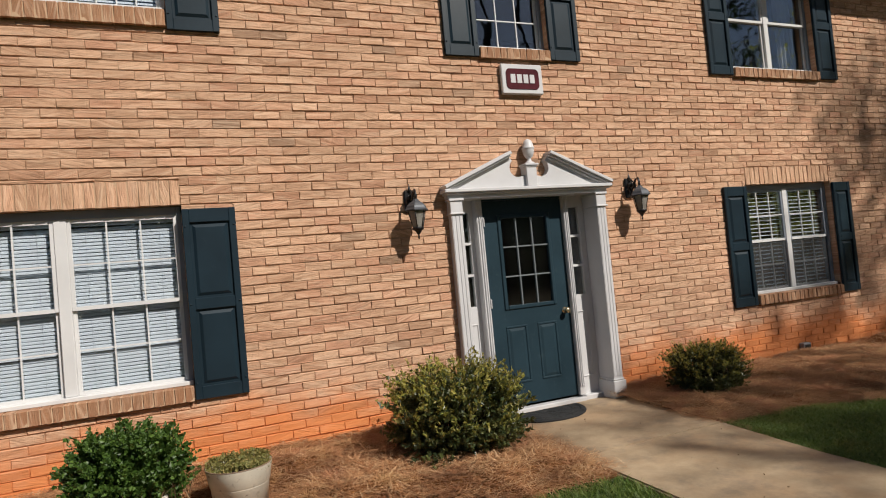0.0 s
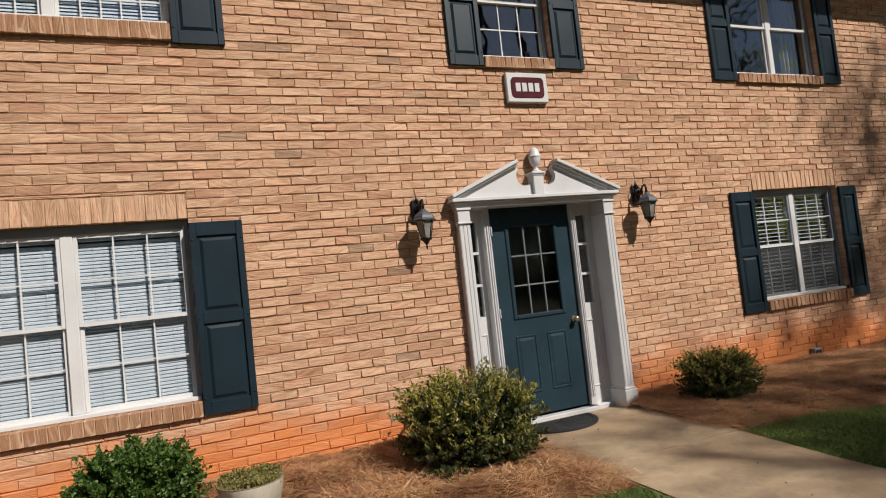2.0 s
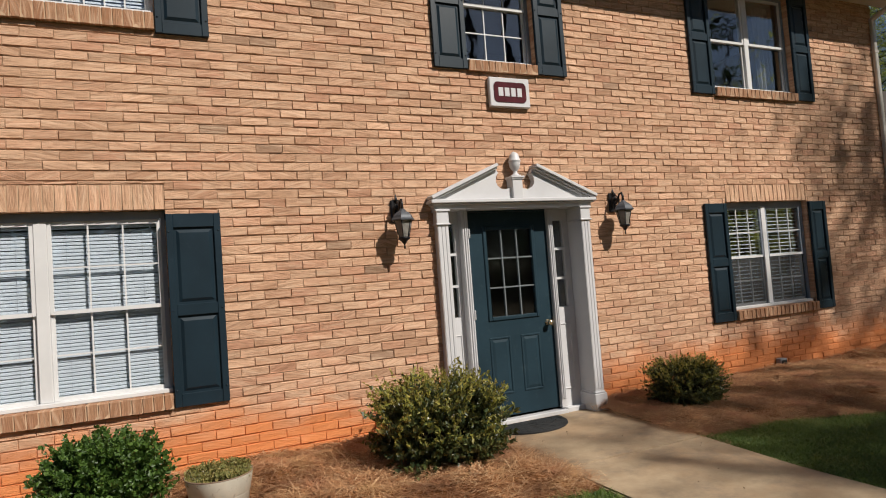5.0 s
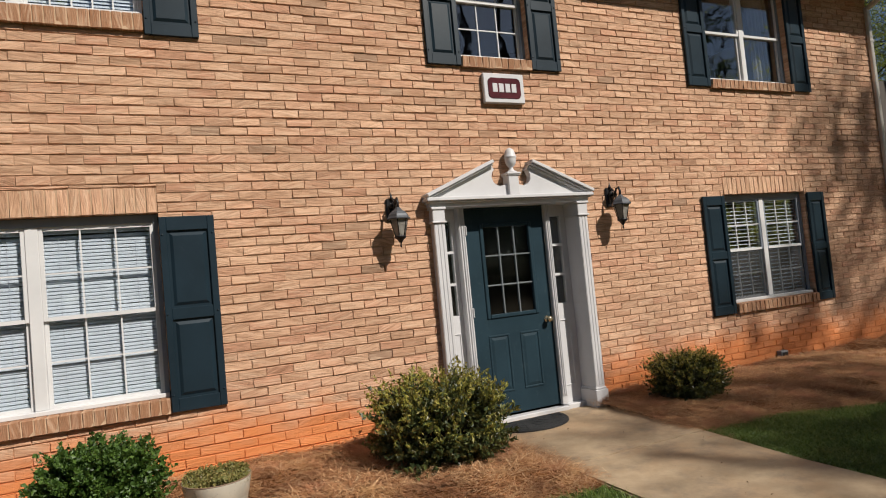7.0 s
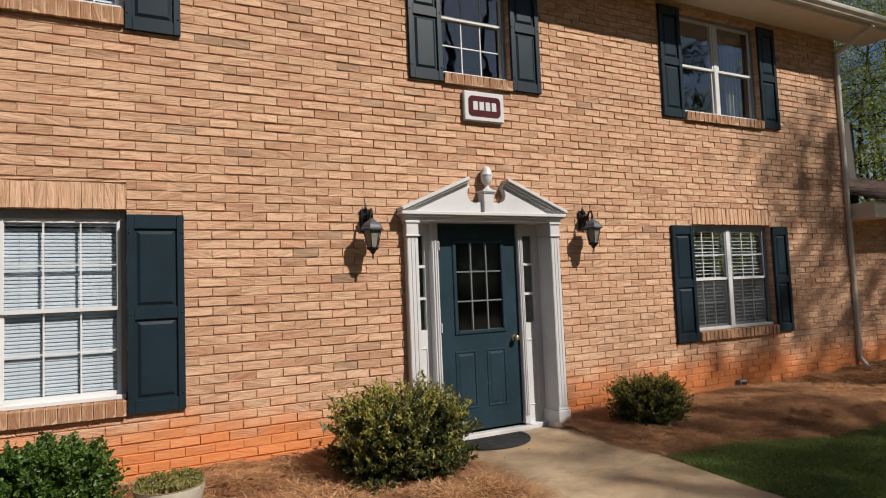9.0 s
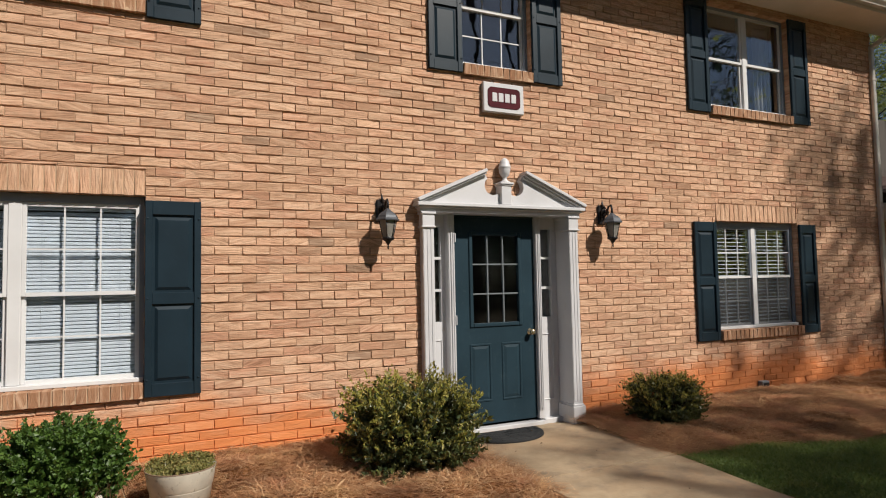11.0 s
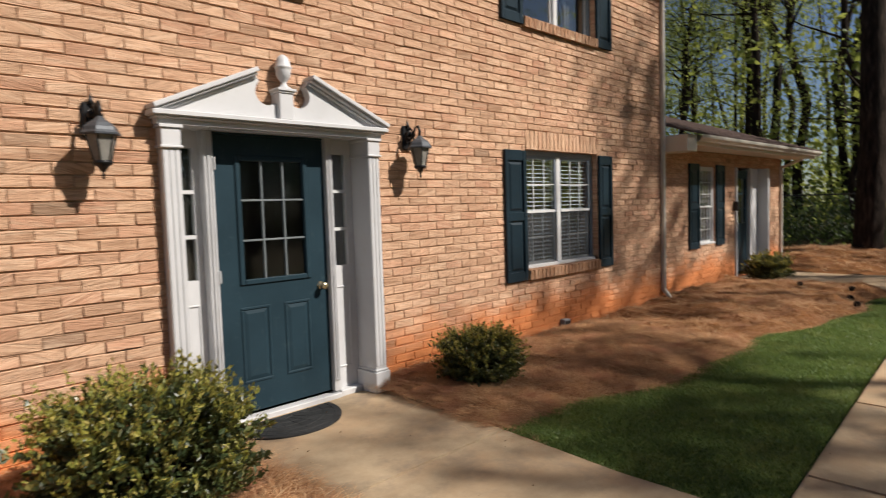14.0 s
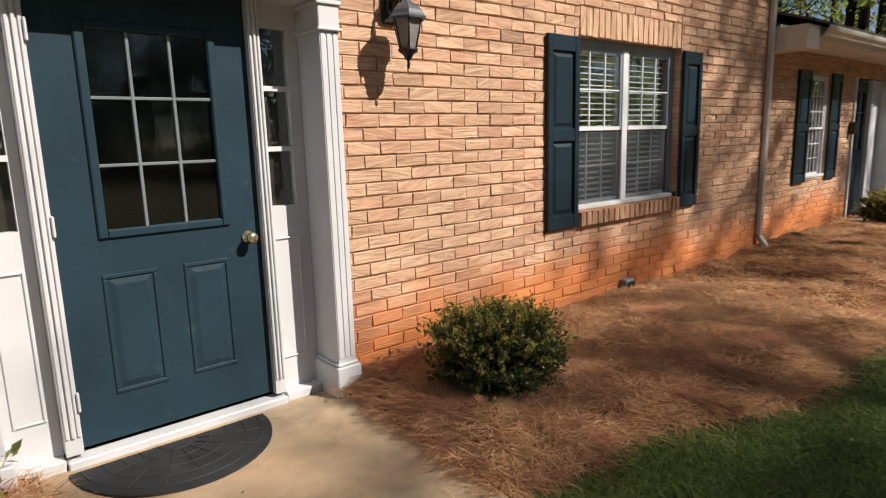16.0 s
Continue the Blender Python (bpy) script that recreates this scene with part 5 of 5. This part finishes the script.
# small round lawn sign
disc = thing("lawn_sign", -3.15, -1.36, -0.04, "small round blue and red notice on a stake", "sign", turn=-8)
bm = lathe(bmesh.new(), [(0.105, 0.0), (0.105, 0.006)], 0, 0, 36)
bmesh.ops.transform(bm, matrix=pose(0, 0, 0.155, 90, 0, 0), verts=bm.verts)
part("white_rim", bm, M_WHITE, disc)
bm = lathe(bmesh.new(), [(0.099, 0.006), (0.099, 0.0085)], 0, 0, 36)
bmesh.ops.transform(bm, matrix=pose(0, 0, 0.155, 90, 0, 0), verts=bm.verts)
part("blue_field", bm, M_BLUE, disc)
bm = lathe(bmesh.new(), [(0.066, 0.0085), (0.066, 0.0105)], 0, 0, 32)
bmesh.ops.transform(bm, matrix=pose(0, 0, 0.155, 90, 0, 0), verts=bm.verts)
part("red_ring", bm, M_RED, disc)
bm = lathe(bmesh.new(), [(0.050, 0.0105), (0.050, 0.012)], 0, 0, 32)
bmesh.ops.transform(bm, matrix=pose(0, 0, 0.155, 90, 0, 0), verts=bm.verts)
part("pale_field", bm, M_VINYL, disc)
bm = boxes((-0.052, 0.052, -0.0145, -0.0125, -0.009, 0.009))
bmesh.ops.transform(bm, matrix=pose(0, 0, 0.155, 0, 40, 0), verts=bm.verts)
part("red_bar", bm, M_RED, disc)
part("dark_shape", boxes((-0.02, 0.03, -0.0138, -0.0122, 0.14, 0.17), (0.02, 0.034, -0.0138, -0.0122, 0.17, 0.185), bevel=0.0), M_BLACK, disc)
for k, ch in enumerate("PLEASE"):
    cu = bpy.data.curves.new("letter", "FONT")
    cu.body, cu.size, cu.align_x, cu.extrude = ch, 0.028, "CENTER", 0.0006
    tmp = bpy.data.objects.new("letter", cu)
    scene.collection.objects.link(tmp)
    me = bpy.data.meshes.new_from_object(tmp.evaluated_get(bpy.context.evaluated_depsgraph_get()))
    bpy.data.objects.remove(tmp)
    me.materials.append(M_WHITE)
    lt = part("letter", me, None, disc)
    ang = radians(50 - k * 20)
    lt.matrix_local = pose(-0.073 * math.sin(ang), -0.0095, 0.155 + 0.073 * math.cos(ang), 90, 0, 0) @ pose(0, 0, 0, 0, 0, math.degrees(ang))
part("stake", boxes((-0.008, 0.008, -0.001, 0.006, -0.05, 0.06)), M_FENCE, disc)


# ---- trees ----
def tree_meshes(seed, height, radius, crown_from, spread, clumps, per, leaf_size, leaf, limbs, curve=0.3, segs=10):
    """Trunk-and-limbs mesh and a crown mesh of leaf clumps near the limbs."""
    r = np.random.default_rng(seed)
    path = [Vector((0, 0, -0.1))]
    for k in range(1, 9):
        path.append(Vector((r.normal() * curve * k / 8, r.normal() * curve * k / 8, height * k / 8)))
    radii = [radius * (1.35 if k == 0 else 1 - 0.09 * k) for k in range(9)]
    path.insert(1, Vector((0, 0, 0.35)))
    radii.insert(1, radius * 1.02)
    tubes = [tube(path, radii, segs)]
    centres = []
    for k in range(limbs):
        f = r.uniform(crown_from, 0.97)
        i = min(int(f * 8), 7)
        base = path[i + 1].lerp(path[i + 2] if i + 2 < len(path) else path[i + 1], f * 8 - i)
        a = r.uniform(0, 2 * math.pi)
        ln = spread * r.uniform(0.5, 1.1) * (1.15 - 0.6 * max(0, (f - crown_from) / (1 - crown_from)))
        rise = r.uniform(0.1, 0.7)
        end = base + Vector((math.cos(a), math.sin(a), rise)) * ln
        mid = base.lerp(end, 0.5) + Vector((r.normal(), r.normal(), r.normal())) * 0.12 * ln
        b = radius * 0.32 * (1.1 - 0.6 * f)
        tubes.append(tube([base, mid, end], [b, b * 0.6, b * 0.15], 5))
        for s in (0.55, 0.8, 1.0):
            twig = mid.lerp(end, s) if s > 0.5 else mid
            out = twig + Vector((r.normal(), r.normal(), r.normal() * 0.6 + 0.3)) * ln * 0.3
            tubes.append(tube([twig, out], [b * 0.3, b * 0.06], 4))
            centres.append(out)
            centres.append(twig)
    c = np.array([tuple(v) for v in centres])
    pick = c[r.integers(0, len(c), clumps)] + r.normal(size=(clumps, 3)) * spread * 0.13
    pts = np.repeat(pick, per, 0) + r.normal(size=(clumps * per, 3)) * np.array([0.34, 0.34, 0.22])
    return tubes_mesh("trunk", tubes, M_BARK), leaf_mesh("crown", pts, leaf_size * r.uniform(0.6, 1.3, len(pts)), leaf, r, 0.1, 0.6)


def tree(name, meshes, x, y, z, turn, scale, label, group):
    ob = thing(name, x, y, z, label, "tree", group, turn=turn)
    ob.scale = (scale, scale, scale)
    part("trunk", meshes[0], None, ob)
    part("crown", meshes[1], None, ob)
    return ob


PINE = tree_meshes(3, 20.0, 0.31, 0.62, 4.2, 420, 26, 0.26, M_PINELEAF, 34, 0.25, 16)
SHADE_THIN = tree_meshes(23, 19.0, 0.24, 0.42, 3.8, 44, 34, 0.20, M_PINELEAF, 40, 0.3, 10)
SHADE_HIGH = tree_meshes(24, 19.0, 0.24, 0.74, 2.2, 68, 36, 0.20, M_PINELEAF, 34, 0.3, 10)
SHADE_TOP = tree_meshes(25, 19.0, 0.24, 0.86, 1.7, 27, 34, 0.18, M_PINELEAF, 26, 0.3, 10)
OAK_A = tree_meshes(4, 16.0, 0.16, 0.34, 3.2, 230, 40, 0.085, M_SPRING, 34, 0.5, 8)
OAK_B = tree_meshes(6, 13.0, 0.12, 0.22, 2.8, 220, 40, 0.085, M_SPRING, 34, 0.6, 8)
OAK_C = tree_meshes(7, 18.0, 0.20, 0.40, 3.6, 240, 40, 0.09, M_SPRING, 36, 0.4, 8)

# the big pine on the straw island past the wing
tree("pine_tree", PINE, 14.6, -0.98, 0.02, 20, 1.0, "tall dark-barked pine on a straw mound", "pines")
island = sheet("straw_island", 10.9, 17.4, -4.4, 2.2, 0.10, lambda x, y: -0.02 + 0.24 * max(0.0, 1 - ((x - 14.1) / 3.2) ** 2) * max(0.0, 1 - ((y + 1.0) / 3.1) ** 2) + 0.09 * noise.noise(Vector((x * 1.3, y * 1.3, 0))) + 0.06 * noise.noise(Vector((x * 3.6, y * 3.6, 4))), M_MULCH, "mounded pine-straw island round the pine", "planting bed", lambda x, y: ((x - 14.1) / 3.15) ** 2 + ((y + 1.0) / 3.0) ** 2 < 1)

wood_rng = np.random.default_rng(77)
spots = []
while len(spots) < 46:
    x, y = wood_rng.uniform(13, 36), wood_rng.uniform(-16, 26)
    if x < 18.5 and y < 6.5 or (y > 6 and y < 9.5 and x < 14):
        continue
    off = (x - 14.2) * 0.89 + (y + 1.2) * 0.45
    ahead = (x - 14.2) * 0.45 - (y + 1.2) * 0.89
    if abs(off) < 4.2 and ahead > 0:
        continue
    if all((x - a) ** 2 + (y - b) ** 2 > 3.2 for a, b in spots):
        spots.append((x, y))
spots += [(9.0, 13.0), (11.5, 11.0), (7.0, 16.0), (12.5, 15.5), (5.0, 13.0), (14.5, 9.5), (16.5, 7.5)]
for k, (x, y) in enumerate(spots):
    tree("woodland_tree", (OAK_A, OAK_B, OAK_C)[k % 3], x, y, 0.0, wood_rng.uniform(0, 360), wood_rng.uniform(0.85, 1.25), "slender dark-trunked tree in yellow-green spring leaf", "trees of the wood")

# trees across the lawn, whose shade falls on the wall
for x, y, turn, sc, kind in ((14.2, -14.0, 10, 1.06, SHADE_HIGH), (16.7, -13.5, 130, 0.79, SHADE_THIN), (18.4, -15.0, 250, 1.06, SHADE_THIN), (13.1, -20.0, 200, 1.12, SHADE_TOP), (10.7, -20.5, 70, 1.045, SHADE_TOP), (18.6, -21.0, 160, 1.04, SHADE_TOP)):
    tree("shade_tree", kind, x, y, -0.05, turn, sc, "tall pine standing across the lawn", "shade trees")
for x, y, turn in ((-9.0, -24.0, 40), (-2.0, -27.0, 90), (4.0, -25.0, 10)):
    tree("woodland_tree", OAK_C, x, y, -0.05, turn, 1.1, "slender dark-trunked tree in yellow-green spring leaf", "trees of the wood")

# undergrowth and far foliage, nobody could count it
n_cl = 2200
cx, cy = wood_rng.uniform(19, 52, n_cl), wood_rng.uniform(-26, 34, n_cl)
cz = np.abs(wood_rng.normal(0, 4.5, n_cl)) + 0.3
pts = np.repeat(np.stack([cx, cy, cz], 1), 34, 0) + wood_rng.normal(size=(n_cl * 34, 3)) * np.array([0.8, 0.8, 0.55])
pts[:, 2] = np.abs(pts[:, 2])
tagged(new("far_woods", leaf_mesh("far_woods", pts, 0.24 * wood_rng.uniform(0.6, 1.4, len(pts)), M_SPRING, wood_rng, 0.1, 0.65)), "sunlit yellow-green foliage of the wood beyond", "woods", kind="stuff")
n_cl = 420
cx, cy = wood_rng.uniform(18.2, 24, n_cl), wood_rng.uniform(-12, 9, n_cl)
pts = np.repeat(np.stack([cx, cy, np.abs(wood_rng.normal(0, 0.7, n_cl))], 1), 40, 0) + wood_rng.normal(size=(n_cl * 40, 3)) * np.array([0.5, 0.5, 0.35])
pts[:, 2] = np.abs(pts[:, 2])
tagged(new("undergrowth", leaf_mesh("undergrowth", pts, 0.15, M_UNDER, wood_rng, 0.2, 0.6)), "dark green undergrowth behind the fence", "undergrowth", kind="stuff")
n_cl = 2600
cx, cy = wood_rng.uniform(-45, 45, n_cl), wood_rng.uniform(-42, -29, n_cl)
cz = wood_rng.uniform(0.3, 13, n_cl)
pts = np.repeat(np.stack([cx, cy, cz], 1), 22, 0) + wood_rng.normal(size=(n_cl * 22, 3)) * np.array([0.9, 0.9, 0.7])
pts[:, 2] = np.abs(pts[:, 2])
tagged(new("woods_across", leaf_mesh("woods_across", pts, 0.5, M_PINELEAF, wood_rng, 0.1, 0.65)), "green wood across the way, mirrored in the panes", "woods", kind="stuff")
trunks = []
for k in range(90):
    x, y, h = wood_rng.uniform(24, 54), wood_rng.uniform(-26, 36), wood_rng.uniform(10, 20)
    r0 = wood_rng.uniform(0.08, 0.22)
    trunks.append(tube([(x, y, -0.1), (x + wood_rng.normal() * 0.4, y + wood_rng.normal() * 0.4, h * 0.5), (x + wood_rng.normal() * 0.8, y + wood_rng.normal() * 0.8, h)], [r0, r0 * 0.7, r0 * 0.2], 6))
tagged(new("far_trunks", tubes_mesh("far_trunks", trunks, M_BARK)), "thin dark trunks deep in the wood", "woods", kind="stuff")

# ---- fence past the pine ----
fence = thing("chain_fence", 17.9, 0, 0, "black chain-link fence before the wood", "fence", kind="structure")
for k in range(9):
    part("post", tubes_mesh("post", [tube([(0, -10 + k * 2.4, -0.1), (0, -10 + k * 2.4, 1.55)], [0.028, 0.028], 8)], M_FENCE), None, fence)
part("top_rail", tubes_mesh("top_rail", [tube([(0, -10, 1.5), (0, 9.2, 1.5)], [0.022, 0.022], 8)], M_FENCE), None, fence)
wires = []
for k in range(int(20.5 / 0.14)):
    y = -11 + k * 0.14
    wires.append(tube([(0, y, 0.02), (0, y + 1.45, 1.48)], [0.003, 0.003], 3))
    wires.append(tube([(0, y + 1.45, 0.02), (0, y, 1.48)], [0.003, 0.003], 3))
part("wire_mesh", tubes_mesh("wire_mesh", wires, M_FENCE), None, fence)

# ---- bricks, last ----
START = -2.509 + 0.0095
holes = OPENINGS + SILLS + LINTELS
rects = bond(-6.2, 6.25, -0.102 + 0.0005, EAVE_Z, START, [grown(s, 0.006) if s in SILLS + LINTELS else s for s in holes])
near = [r for r in rects if 0.82 < (r[0] + r[1]) / 2 < 2.62 and r[2] < 1.86 and abs(r[1] - r[0] - PITCH + HEAD) < 0.002 and abs(r[3] - r[2] - COURSE + JOINT) < 0.002]
near = near[:300]
chosen = set(near)
rest = [r for r in rects if r not in chosen]
part("brickwork", joined_bricks("brickwork", rest, 0.0, 0.10, M_BRICK, 2), None, wall_front)["kind"] = "stuff"
brng = np.random.default_rng(9)
shapes = []
for k in range(8):
    v, f = brick_verts(PITCH - HEAD, 0.09, COURSE - JOINT, brng)
    shapes.append(fast_mesh("brick", v, f, M_BRICK))
for k, r in enumerate(near):
    b = part("brick", shapes[k % 8], None, wall_front)
    b.location = ((r[0] + r[1]) / 2, brng.normal(0, 0.0012), (r[2] + r[3]) / 2)


def upright_bricks(name, rect, y, depth, tilt, material):
    """A row of bricks on end or on edge along a sill or lintel."""
    x0, x1, z0, z1 = rect
    n = round((x1 - x0) / 0.0745)
    w = (x1 - x0) / n
    meshes = []
    for k in range(3):
        v, f = brick_verts(w - 0.010, depth, z1 - z0 - 0.006, brng)
        meshes.append(fast_mesh(name, v, f, material))
    for k in range(n):
        b = part(name, meshes[k % 3], None, wall_front)
        b.matrix_local = pose(x0 + w * (k + 0.5), y + brng.normal(0, 0.0015), (z0 + z1) / 2, tilt, 0, 0)


def joint_bed(rect, y0, y1):
    x0, x1, z0, z1 = rect
    part("mortar_bed", boxes((x0 + 0.004, x1 - 0.004, y0, y1, z0 + 0.006, z1 - 0.006)), M_JOINT, wall_front)


for s in SILLS:
    joint_bed(s, -0.039, 0.005)
    upright_bricks("sill_brick", s, -0.045, 0.14, 3.0, M_SILL)
for l in LINTELS:
    joint_bed(l, 0.0025, 0.009)
    upright_bricks("lintel_brick", l, -0.003, 0.10, 0.0, M_LINTEL)
wing_rects = bond(6.3, 12.3, -0.102, 2.28, START, [WING_WIN, WING_DOOR])
wing_near = [r for r in wing_rects if r[1] < 9.6 and abs(r[1] - r[0] - PITCH + HEAD) < 0.002 and abs(r[3] - r[2] - COURSE + JOINT) < 0.002][:300]
chosen = set(wing_near)
part("brickwork", joined_bricks("brickwork", [r for r in wing_rects if r not in chosen], WING_Y, 0.09, M_BRICK, 4), None, wall_wing)["kind"] = "stuff"
for k, r in enumerate(wing_near):
    b = part("brick", shapes[k % 8], None, wall_wing)
    b.location = ((r[0] + r[1]) / 2, WING_Y + brng.normal(0, 0.0012), (r[2] + r[3]) / 2)
